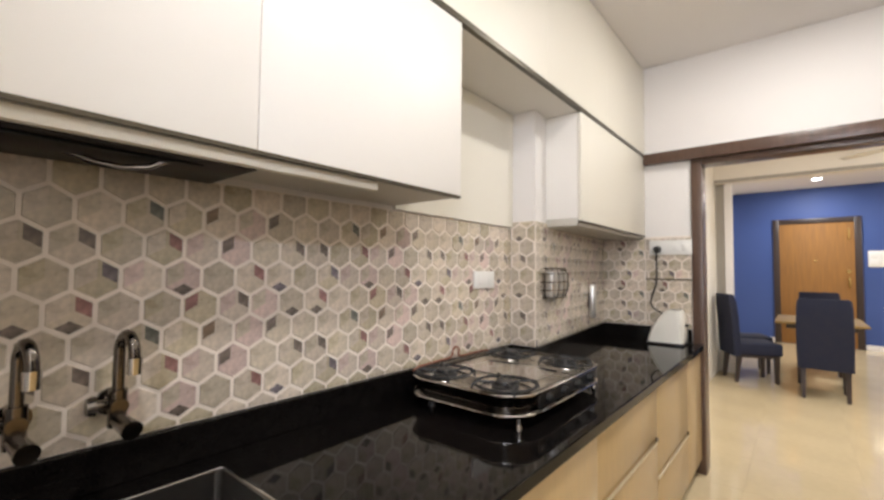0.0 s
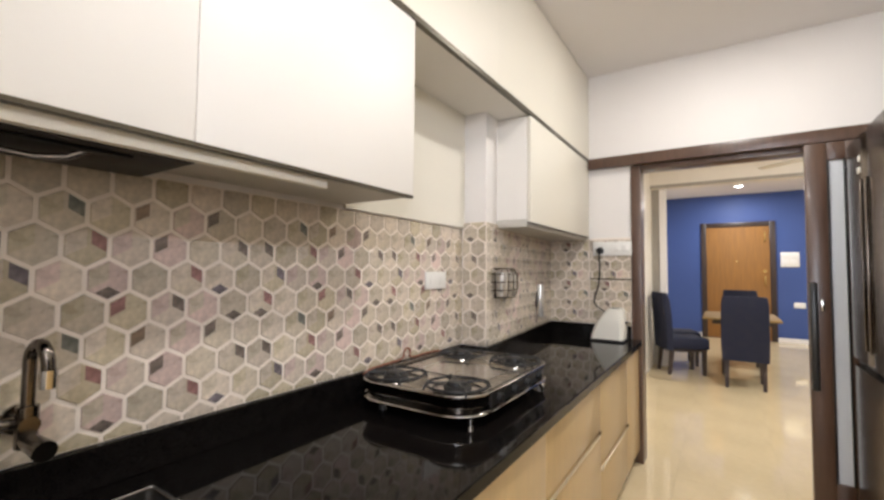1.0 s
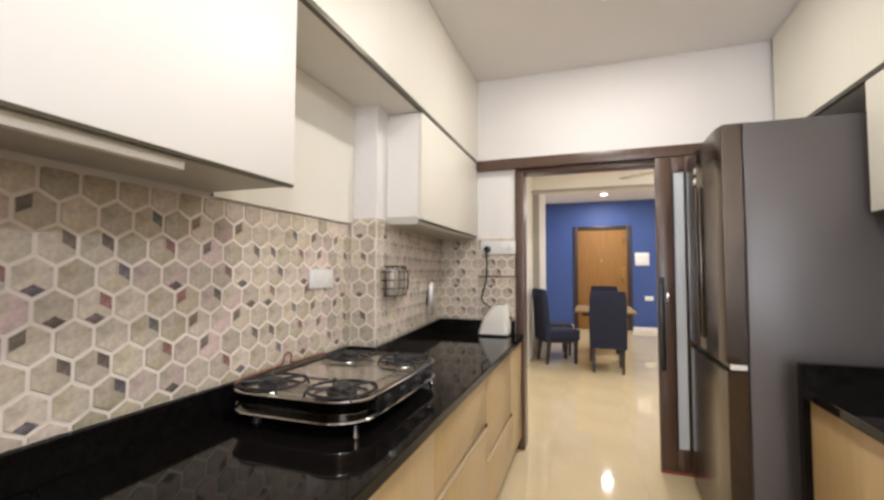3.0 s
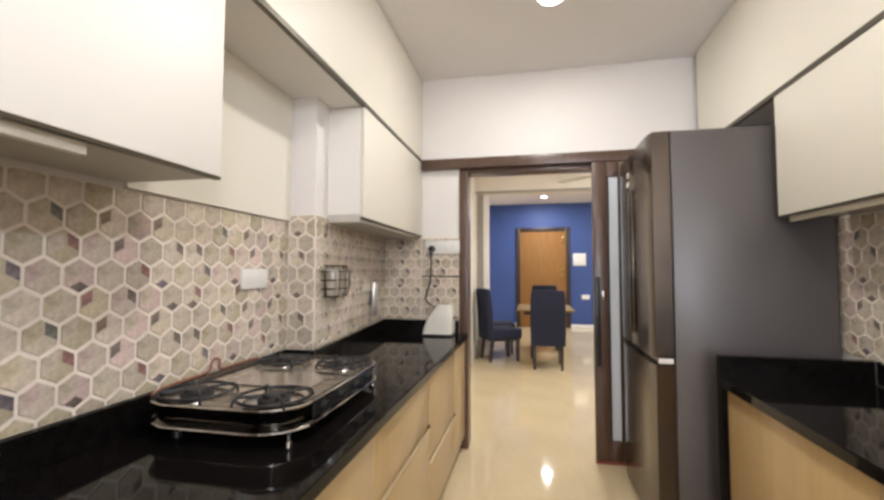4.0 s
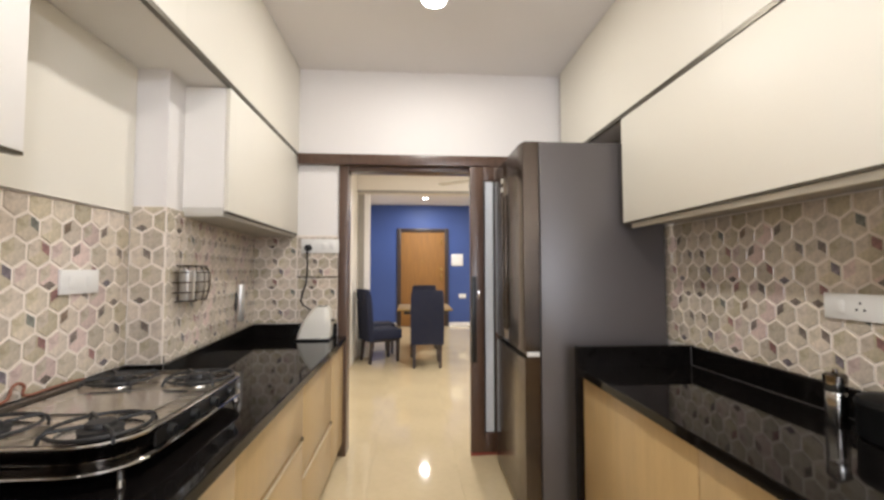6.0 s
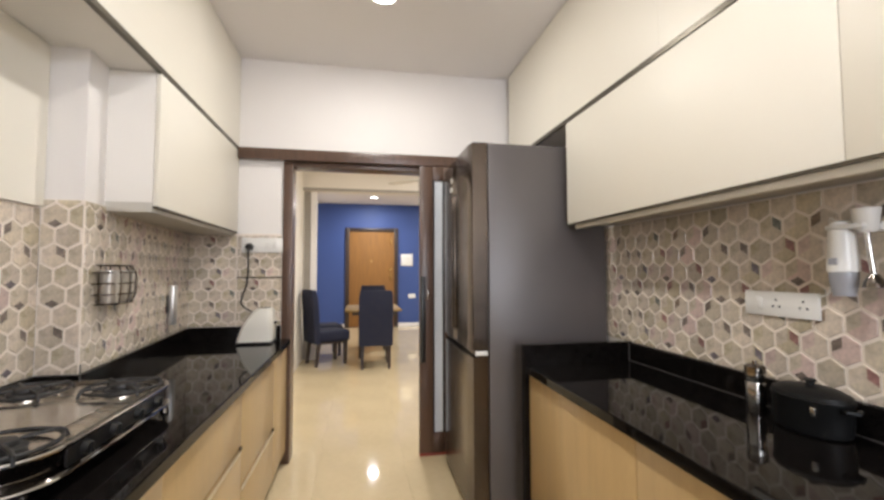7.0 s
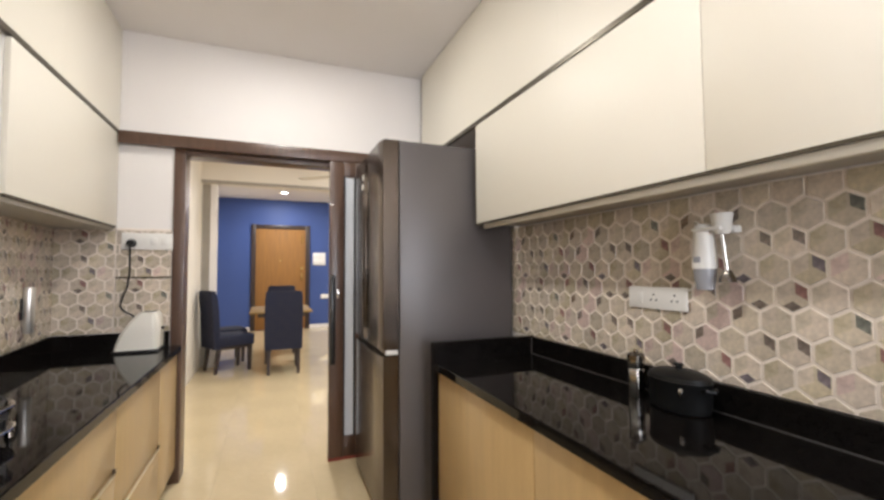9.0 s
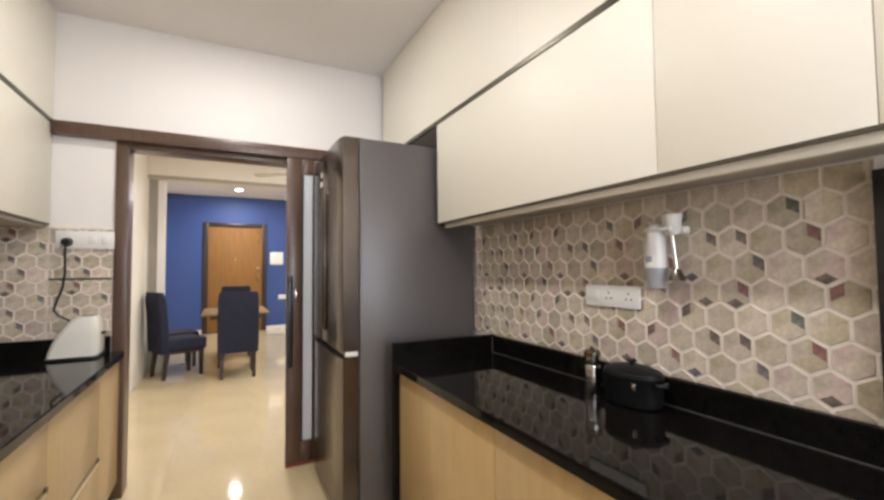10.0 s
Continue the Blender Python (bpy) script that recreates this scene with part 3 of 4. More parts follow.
part("knob_panel", B(HX1 - 0.012, 1.41, 0.937, HX1 - 0.004, 1.89, 0.977, bevel=0.003), BLACK, hob, "black knob panel")
part("centre_plate", loft(bmesh.new(), [[(x, y, z) for x, y in rounded(-0.955, 1.53, -0.635, 1.745, 0.03)] for z in (ZH - 0.006, ZH - 0.003)]), STEEL, hob)
for cx in (-0.936, -0.672):
    for cy in (1.395, 1.878):
        bn = part("burner", lathe(bmesh.new(), cx, cy, [(0.045, ZH - 0.008), (0.048, ZH + 0.004), (0.034, ZH + 0.008), (0.034, ZH + 0.014), (0.030, ZH + 0.020), (0.010, ZH + 0.022)]), IRON, hob)
        part("drip_tray", lathe(bmesh.new(), cx, cy, [(0.088, ZH - 0.0085), (0.088, ZH - 0.004), (0.080, ZH - 0.005), (0.05, ZH - 0.006)]), STEEL, hob)
        bm = bmesh.new()
        tube(bm, ring(cx, cy, ZH + 0.009, 0.104), 0.005, n=8, closed=True)
        for k in range(4):
            a = radians(45 + 90 * k)
            c, s = math.cos(a), math.sin(a)
            tube(bm, [(cx + 0.116 * c, cy + 0.116 * s, ZH - 0.006), (cx + 0.110 * c, cy + 0.110 * s, ZH + 0.011), (cx + 0.098 * c, cy + 0.098 * s, ZH + 0.018), (cx + 0.034 * c, cy + 0.034 * s, ZH + 0.015)], 0.0048, n=8)
        part("pan_rest", bm, IRON, hob, "black wire pan rest")
for i, cy in enumerate((1.47, 1.59, 1.71, 1.83)):
    kb = part("knob", C((HX1 - 0.012, cy, 0.960), (HX1 + 0.010, cy, 0.957), 0.018, 0.015), BLACK, hob)
    part("pointer", B(HX1 + 0.008, cy - 0.003, 0.945, HX1 + 0.016, cy + 0.003, 0.971, bevel=0.001), BLACK, kb)
for xx in (HX0 + 0.12, HX1 - 0.034):
    for yy in (HY0 + 0.05, HY1 - 0.05):
        # wall-side legs and feet are coloured black for the shade they stand in
        lg = part("leg", C((xx, yy, 0.897), (xx, yy, 0.920), 0.008), CHROME if xx > -0.7 else BLACK, hob)
        part("rubber_foot", C((xx, yy, ZT), (xx, yy, 0.899), 0.014, 0.011), DCHROME if xx > -0.7 else BLACK, lg)
hose = bmesh.new()
tube(hose, smooth_path([(-1.040, 1.335, 0.996), (-1.072, 1.40, 0.994), (-1.082, 1.50, 0.995), (-1.084, 1.60, 0.996), (-1.092, 1.635, 1.004), (-1.096, 1.648, 1.026), (-1.096, 1.668, 1.036), (-1.094, 1.688, 1.022), (-1.090, 1.678, 1.002), (-1.086, 1.70, 0.993), (-1.082, 1.78, 0.995), (-1.078, 1.88, 0.994), (-1.060, 1.92, 0.985)], 5), 0.0045)
solo("gas_hose", hose, ORANGE, "orange rubber gas hose behind the hob", "hose")

# ---------- sockets, plug, toaster ----------


def socket_plate(side, ya, yb, z0, z1, label, sockets):
    s = side
    x = XL + 0.006 if s < 0 else XR - 0.006
    xo = x + 0.012 * -s
    u = thing("wall_socket", label, "socket", (x, (ya + yb) / 2, z0))
    a, b = sorted((x, xo))
    part("plate", B(a, ya, z0, b, yb, z1, bevel=0.003), WHITE_P, u)
    for y, kind in sockets:
        m = (z0 + z1) / 2
        if kind == "switch":
            p0, p1 = sorted((xo, xo - 0.003 * s))
            part("rocker", B(p0, y - 0.014, m - 0.022, p1, y + 0.014, m + 0.022, bevel=0.002), WHITE_P, u)
        else:
            p0, p1 = sorted((xo + 0.001 * s, xo - 0.0012 * s))
            bm = bmesh.new()
            for dy, dz in ((0, 0.014), (-0.012, -0.008), (0.012, -0.008)):
                cyl(bm, (p0, y + dy, m + dz), (p1, y + dy, m + dz), 0.004, n=10)
            part("pin_hole", bm, BLACK, u)


socket_plate(-1, 1.825, 2.003, 1.290, 1.376, "white double switch plate on the hexagon tiles", ((1.872, "switch"), (1.955, "switch")))
socket_plate(1, 1.432, 1.70, 1.206, 1.293, "white long socket plate on the hexagon tiles", ((1.64, "switch"), (1.575, "pins"), (1.48, "pins")))

u = thing("wall_socket", "white socket plate beside the doorway with a plug in it", "socket", (-0.62, YD - 0.01, 1.51))
part("plate", B(-0.755, YD - 0.022, 1.505, -0.475, YD - 0.008, 1.612, bevel=0.003), WHITE_P, u)
part("rocker", B(-0.60, YD - 0.026, 1.535, -0.56, YD - 0.022, 1.585, bevel=0.002), WHITE_P, u)
part("rocker", B(-0.54, YD - 0.026, 1.535, -0.50, YD - 0.022, 1.585, bevel=0.002), WHITE_P, u)
pl = thing("power_plug", "black plug and cable hanging from the socket", "plug", (-0.70, YD - 0.03, 1.54))
part("plug_body", C((-0.70, YD - 0.022, 1.545), (-0.70, YD - 0.065, 1.545), 0.028, 0.020), BLACK, pl)
bm = bmesh.new()
tube(bm, [(-0.70, YD - 0.055, 1.53), (-0.70, YD - 0.05, 1.45), (-0.70, YD - 0.045, 1.36), (-0.71, YD - 0.045, 1.27), (-0.735, YD - 0.045, 1.20), (-0.745, YD - 0.045, 1.15), (-0.725, YD - 0.05, 1.12), (-0.68, YD - 0.05, 1.09), (-0.64, YD - 0.045, 1.06)], 0.006)
part("cable", bm, BLACK, pl)

to = thing("toaster", "cream white toaster with a sloping back on a black base", "toaster", (-0.61, 3.46, ZT))
bm = bmesh.new()
TY0, TY1 = 3.36, 3.555
rows = []
for z, xa, xb, r in ((0.898, -0.725, -0.505, 0.02), (0.93, -0.722, -0.502, 0.03), (0.99, -0.702, -0.500, 0.035), (1.05, -0.665, -0.504, 0.035), (1.10, -0.628, -0.512, 0.03), (1.118, -0.605, -0.525, 0.025)):
    g = 0.012 if z > 1.05 else 0.0
    rows.append([(x, y, z) for x, y in rounded(xa, TY0 + g, xb, TY1 - g, r)])
part("shell", loft(bm, rows), CREAM_P, to)
part("base", B(-0.732, TY0 - 0.01, ZT, -0.498, TY1, 0.900, bevel=0.005), BLACK, to, "black base")
for yy in (3.415, 3.475):
    part("slot", B(-0.60, yy, 1.114, -0.53, yy + 0.022, 1.1195, bevel=0.001), BLACK, to)
part("lever", B(-0.502, 3.44, 1.01, -0.484, 3.48, 1.025, bevel=0.003), BLACK, to)

# ---------- wire rack and steel holder on the pier ----------


def pier_x(y):
    return TAPER + (y - 2.19) / (YD - 2.19) * (-1.105 - TAPER)


rk = thing("wire_rack", "dark wire wall rack holding steel tumblers", "rack", (-0.93, 2.395, 1.25))
yc = 2.395
for z, w in ((1.235, 0.13), (1.275, 0.15), (1.32, 0.155), (1.365, 0.15), (1.395, 0.12)):
    loop = []
    for k in range(13):
        a = math.pi * k / 12
        y = yc - w * math.cos(a)
        loop.append((pier_x(y) + 0.014 + 0.075 * math.sin(a), y, z))
    part("hoop", tube(bmesh.new(), loop + [(pier_x(yc) + 0.012, yc, z)], 0.0032, n=6, closed=True), DCHROME, rk)
for k in range(9):
    a = math.pi * k / 8
    pts = [(pier_x(yc) + 0.014 + 0.075 * math.sin(a) * w / 0.15, yc - w * math.cos(a), z) for z, w in ((1.235, 0.13), (1.275, 0.15), (1.32, 0.155), (1.365, 0.15), (1.395, 0.12))]
    part("wire", tube(bmesh.new(), pts, 0.0024, n=6), DCHROME, rk)
for dy in (-0.085, -0.005, 0.07):
    y = yc + dy
    tm = thing("tumbler", "polished steel tumbler standing in the wire rack", "tumbler", (pier_x(y) + 0.045, y, 1.24), group="tumblers")
    part("wall", lathe(bmesh.new(), pier_x(y) + 0.048, y, [(0.026, 1.240), (0.029, 1.245), (0.033, 1.375), (0.031, 1.375), (0.026, 1.26)], 20), SATIN, tm)
st = thing("knife_holder", "slim steel cylinder hung on the tiled pier", "holder", (-1.0, 3.17, 1.05))
xs = pier_x(3.17) + 0.032
part("tube", lathe(bmesh.new(), xs, 3.17, [(0.022, 1.05), (0.025, 1.055), (0.025, 1.275), (0.021, 1.285), (0.010, 1.287)], 20), SATIN, st)
part("bracket", B(pier_x(3.17) - 0.004, 3.135, 1.12, xs - 0.018, 3.205, 1.23, bevel=0.003), IRON, st)

# ---------- right side: hand blender, steel jar, black pot ----------
bl = thing("hand_blender", "white hand blender hanging in a white wall holder", "blender", (1.46, 1.30, 1.35))
bx, by = 1.462, 1.315
part("holder", B(1.49, 1.232, 1.50, XR - 0.006, 1.345, 1.525, bevel=0.005), WHITE_P, bl)
part("holder_arm", B(1.425, 1.236, 1.507, 1.50, 1.335, 1.52, bevel=0.004), WHITE_P, bl)
part("motor_grip", lathe(bmesh.new(), bx, by, [(0.014, 1.535), (0.026, 1.53), (0.031, 1.505), (0.034, 1.46), (0.037, 1.42), (0.038, 1.395), (0.036, 1.385)]), WHITE_P, bl)
part("coupling", lathe(bmesh.new(), bx, by, [(0.034, 1.385), (0.034, 1.375), (0.032, 1.35), (0.027, 1.325), (0.026, 1.315)]), GREY_P, bl, "smoky grey coupling")
part("button", B(bx - 0.040, by - 0.012, 1.405, bx - 0.034, by + 0.012, 1.425, bevel=0.003), GREY_P, bl)
part("cup", lathe(bmesh.new(), 1.462, 1.252, [(0.017, 1.495), (0.025, 1.505), (0.031, 1.55), (0.033, 1.562), (0.031, 1.562), (0.025, 1.53), (0.010, 1.52)]), WHITE_P, bl, "white funnel-shaped cup")
part("shaft", C((1.462, 1.252, 1.50), (1.462, 1.240, 1.37), 0.007), STEEL, bl, "steel blending shaft")
part("blade_guard", lathe(bmesh.new(), 1.462, 1.239, [(0.010, 1.38), (0.022, 1.358), (0.026, 1.342), (0.023, 1.342), (0.008, 1.35)]), DCHROME, bl)
bm = tube(bmesh.new(), smooth_path([(bx, by + 0.01, 1.530), (bx + 0.02, by + 0.045, 1.545), (bx + 0.045, by + 0.062, 1.50), (bx + 0.05, by + 0.070, 1.44), (bx + 0.052, by + 0.058, 1.39), (bx + 0.05, by + 0.072, 1.34), (bx + 0.052, by + 0.085, 1.315), (bx + 0.053, by + 0.115, 1.305)]), 0.0032, n=8)
part("cable", bm, WHITE_P, bl)
bm = tube(bmesh.new(), smooth_path([(bx + 0.02, by + 0.040, 1.525), (bx + 0.045, by + 0.048, 1.48), (bx + 0.05, by + 0.056, 1.42), (bx + 0.05, by + 0.044, 1.37), (bx + 0.052, by + 0.055, 1.33)]), 0.0032, n=8)
part("cable", bm, WHITE_P, bl)

bl.location.z -= 0.022

jar = thing("steel_jar", "narrow ribbed steel jar on the black worktop", "jar", (1.408, 1.565, ZT))
part("body", lathe(bmesh.new(), 1.408, 1.565, [(0.028, ZT), (0.030, ZT + 0.004), (0.030, ZT + 0.10), (0.028, ZT + 0.105), (0.030, ZT + 0.11), (0.030, ZT + 0.135)]), STEEL, jar)
part("lid", lathe(bmesh.new(), 1.408, 1.565, [(0.031, ZT + 0.135), (0.031, ZT + 0.155), (0.024, ZT + 0.162), (0.008, ZT + 0.164), (0.008, ZT + 0.175)]), DCHROME, jar)

pot = thing("cooking_pot", "black lidded oval pot on the black worktop", "pot", (1.425, 1.395, ZT))
px, py = 1.425, 1.395


def oval(profile):
    b = lathe(bmesh.new(), 0, 0, profile, 36)
    bmesh.ops.transform(b, matrix=Matrix.Translation((px, py, 0)) @ Matrix.Diagonal((0.62, 0.86, 1, 1)), verts=b.verts)
    return b


part("pan", oval([(0.105, ZT), (0.118, ZT + 0.006), (0.124, ZT + 0.03), (0.126, ZT + 0.095), (0.130, ZT + 0.10), (0.130, ZT + 0.105)]), POT_BLACK, pot)
part("lid", oval([(0.128, ZT + 0.1055), (0.122, ZT + 0.118), (0.09, ZT + 0.130), (0.04, ZT + 0.136), (0.02, ZT + 0.137)]), POT_BLACK, pot)
part("lid_knob", lathe(bmesh.new(), px, py, [(0.012, ZT + 0.136), (0.010, ZT + 0.143), (0.017, ZT + 0.150), (0.014, ZT + 0.155), (0.004, ZT + 0.156)]), POT_BLACK, pot)
part("latch", B(px - 0.072, py - 0.066, ZT + 0.062, px - 0.058, py - 0.052, ZT + 0.090, bevel=0.003), STEEL, pot, "bright steel latch")
bm = bmesh.new()
tube(bm, [(px - 0.02, py - 0.100, ZT + 0.085), (px - 0.03, py - 0.122, ZT + 0.09), (px - 0.01, py - 0.135, ZT + 0.09), (px + 0.015, py - 0.122, ZT + 0.09), (px + 0.015, py - 0.100, ZT + 0.085)], 0.007)
part("handle", bm, POT_BLACK, pot)

# dark shutter at the end of the tiles
sh = thing("window_1", "near-black slatted window shutter above the worktop", "window", (XR, 0.4, 1.0), kind="structure")
part("window_frame", B(XR - 0.035, 0.70, 0.977, XR - 0.002, 0.765, ZU - 0.045, bevel=0.004), DARKPANEL, sh)
part("window_frame", B(XR - 0.035, -0.60, 0.977, XR - 0.002, 0.70, 1.03, bevel=0.004), DARKPANEL, sh)
part("window_frame", B(XR - 0.035, -0.60, 1.55, XR - 0.002, 0.70, ZU - 0.045, bevel=0.004), DARKPANEL, sh)
for k in range(13):
    z = 1.035 + k * 0.0395
    part("slat", B(XR - 0.028, -0.60, z, XR - 0.012, 0.70, z + 0.034, bevel=0.003, seg=1), DARKPANEL, sh)

# ---------- kitchen and hall downlights, two in view and the rest added ---
first = None
for lx, ly in KITCHEN_LAMPS + HALL_LAMPS:
    if first is None:
        first = thing("downlight", "round white recessed ceiling downlight, lit", "ceiling light", (lx, ly, ZC), group="downlights")
        bm = lathe(bmesh.new(), lx, ly, [(0.088, ZC - 0.0005), (0.086, ZC - 0.006), (0.078, ZC - 0.009), (0.070, ZC - 0.006)], 32)
        part("trim", bm, WHITE_P, first)
        part("diffuser", C((lx, ly, ZC - 0.010), (lx, ly, ZC - 0.006), 0.068, n=32), LAMP_GLOW, first)
    else:
        copy_thing(first, pose(lx, ly, ZC if ly < YD else ZH_C))

# fitting of the assumed tube light, out of view
tl = thing("tube_light", "white batten tube light, lit, assumed on the unseen kitchen wall", "wall light", (XR, -1.52, 2.66))
part("batten", B(XR - 0.035, -1.86, 2.64, XR - 0.001, -1.18, 2.68, bevel=0.004), WHITE_P, tl)
part("glass_tube", C((XR - 0.055, -1.82, 2.66), (XR - 0.055, -1.22, 2.66), 0.013), LAMP_GLOW, tl, "glowing glass tube")
for yy in (-1.84, -1.22):
    part("end_holder", B(XR - 0.072, yy, 2.643, XR - 0.036, yy + 0.02, 2.677, bevel=0.003), WHITE_P, tl)

# ---------- dining room ----------
dr = thing("door_1", "honey-coloured teak entrance door in a dark frame", "door", (0.6, YE, 0), kind="structure")
DX0, DX1, DZ = -0.290, 1.005, 2.445
bm = bmesh.new()
box(bm, DX0, YE - 0.04, 0, DX0 + 0.10, YE - 0.002, DZ, bevel=0.005)
box(bm, DX1 - 0.10, YE - 0.04, 0, DX1, YE - 0.002, DZ, bevel=0.005)
box(bm, DX0 + 0.10, YE - 0.04, DZ - 0.10, DX1 - 0.10, YE - 0.002, DZ, bevel=0.005)
part("frame", bm, CHAIRWOOD, dr, "dark stained door frame")
leaf = part("leaf", B(DX0 + 0.10, YE - 0.03, 0.008, DX1 - 0.10, YE - 0.004, DZ - 0.10, bevel=0.003), WOOD_M, dr)
bm = bmesh.new()
box(bm, DX1 - 0.20, YE - 0.07, 1.12, DX1 - 0.17, YE - 0.03, 1.32, bevel=0.006)
part("handle", bm, BRASS, leaf, "brass pull handle")
part("lock", C((DX1 - 0.185, YE - 0.03, 1.42), (DX1 - 0.185, YE - 0.05, 1.42), 0.035), BRASS, leaf, "round brass lock")
part("latch", B(DX1 - 0.19, YE - 0.055, 2.02, DX1 - 0.165, YE - 0.03, 2.22, bevel=0.005), BRASS, leaf, "brass tower bolt")
part("peephole", C((0.35, YE - 0.03, 1.62), (0.35, YE - 0.038, 1.62), 0.02), BRASS, leaf)

ws = thing("wall_switch", "white square switch plate on the blue wall", "switch", (1.25, YE, 1.5))
part("plate", B(1.078, YE - 0.02, 1.505, 1.372, YE - 0.002, 1.80, bevel=0.006), WHITE_P, ws)
for i in range(2):
    for j in range(2):
        part("rocker", B(1.103 + i * 0.125, YE - 0.026, 1.535 + j * 0.125, 1.213 + i * 0.125, YE - 0.019, 1.65 + j * 0.125, bevel=0.004), WHITE_P, ws)
ws = thing("wall_socket", "small white socket plate on the blue wall", "socket", (1.4, YE, 0.7))
part("plate", B(1.268, YE - 0.02, 0.695, 1.445, YE - 0.002, 0.80, bevel=0.006), WHITE_P, ws)

chair = thing("dining_chair", "navy upholstered high-back dining chair with dark wooden legs", "chair", (0, 0, 0), group="chairs round the table")
b = bmesh.new()
box(b, -0.235, -0.22, 0.345, 0.235, 0.26, 0.50, bevel=0.025, seg=3)
part("seat", b, NAVY, chair)
b = bmesh.new()
rows = []
for z, y, w in ((0.33, -0.235, 0.235), (0.55, -0.245, 0.240), (0.80, -0.260, 0.240), (1.00, -0.280, 0.236), (1.085, -0.292, 0.225), (1.10, -0.294, 0.205)):
    t = 0.045 if z < 1.08 else 0.032
    rows.append([(x, yy, z) for x, yy in rounded(-w, y - t, w, y + t, 0.022, 4)])
part("backrest", loft(b, rows), NAVY, chair)
for x in (-0.185, 0.185):
    for y, dy in ((-0.20, -0.04), (0.205, 0.0)):
        b = loft(bmesh.new(), [[(x + dx + (0 if z else 0), y + ddy + (dy if z == 0 else 0), z) for dx, ddy in ((-r, -r), (r, -r), (r, r), (-r, r))] for z, r in ((0.0, 0.018), (0.36, 0.026))])
        part("leg", b, CHAIRWOOD, chair)
for x in (-0.185, 0.185):
    part("stretcher", B(x - 0.009, -0.21, 0.31, x + 0.009, 0.205, 0.35), CHAIRWOOD, chair)

CH = ((0.30, 6.68, 0), (-0.40, 7.02, -64), (0.32, 8.35, 180), (-0.50, 7.66, -72))
chair.location = (CH[0][0], CH[0][1], 0)
chair.rotation_euler = (0, 0, radians(CH[0][2]))
for x, y, turn in CH[1:]:
    copy_thing(chair, pose(x, y, 0, 0, 0, turn))

tb = thing("dining_table", "oak dining table with a plain rectangular top", "table", (0.42, 7.55, 0))
part("tabletop", B(-0.15, 7.05, 0.745, 0.72, 8.15, 0.775, bevel=0.006), TABLE_W, tb)
part("apron", B(-0.04, 7.15, 0.685, 0.64, 8.05, 0.745, bevel=0.004), CHAIRWOOD, tb)
for x in (0.06, 0.48):
    for y in (7.2, 7.95):
        part("leg", B(x, y, 0, x + 0.07, y + 0.07, 0.68, bevel=0.005), CHAIRWOOD, tb)

fan = thing("ceiling_fan", "pale cream three-blade ceiling fan hanging at rest", "fan", (1.02, 6.55, ZH_C))
part("rod", C((1.02, 6.55, ZH_C - 0.35), (1.02, 6.55, ZH_C - 0.002), 0.014), WHITE_P, fan)
part("canopy", lathe(bmesh.new(), 1.02, 6.55, [(0.02, ZH_C - 0.09), (0.06, ZH_C - 0.03), (0.065, ZH_C - 0.002)]), WHITE_P, fan)
part("motor", lathe(bmesh.new(), 1.02, 6.55, [(0.05, ZH_C - 0.45), (0.10, ZH_C - 0.435), (0.115, ZH_C - 0.40), (0.10, ZH_C - 0.36), (0.03, ZH_C - 0.34)]), WHITE_P, fan)
for k in range(3):
    a = radians(20 + 120 * k)
    m = Matrix.Translation((1.02, 6.55, ZH_C - 0.31)) @ Matrix.Rotation(a, 4, "Z") @ Matrix.Rotation(radians(8), 4, "X")
    b = loft(bmesh.new(), [[(x, -w, -0.004), (x, w, -0.004), (x, w, 0.004), (x, -w, 0.004)] for x, w in ((0.10, 0.03), (0.2, 0.055), (0.6, 0.065), (0.66, 0.05))])
    bmesh.ops.transform(b, matrix=m, verts=b.verts)
    part("blade", b, CREAM_P, fan)

# skirting along the blue wall
structure("baseboard", B(1.01, YE - 0.018, 0, 3.6, YE - 0.002, 0.09, bevel=0.003), PAINT, "pale skirting at the foot of the blue wall", "baseboard")
structure("baseboard", B(-1.0, YE - 0.018, 0, -0.295, YE - 0.002, 0.09, bevel=0.003), PAINT, "pale skirting at the foot of the blue wall", "baseboard")

# ---------- pieces: floor tiles ----------
floor_ob = bpy.data.objects["floor"]
tile_me = mesh_of(B(-0.2996, -0.2996, -0.004, 0.2996, 0.2996, 0.0, bevel=0.0004, seg=1), FLOOR)
tile_me.name = "floor_tile"
for i in range(-2, 7):
    for j in range(-3, 19):
        ob = new("floor_tile", tile_me)
        ob.parent = floor_ob
        ob.location = (0.1 + i * 0.6, 0.2 + j * 0.6, 0)

# ---------- pieces: hexagon tiles ----------


def corners(w, r, inset):
    k = 1 - inset / (w / 2)
    return [Vector((x * w / 2 * k, z * r * k)) for x, z in ((0, 1), (1, 0.5), (1, -0.5), (0, -1), (-1, -0.5), (-1, 0.5))]


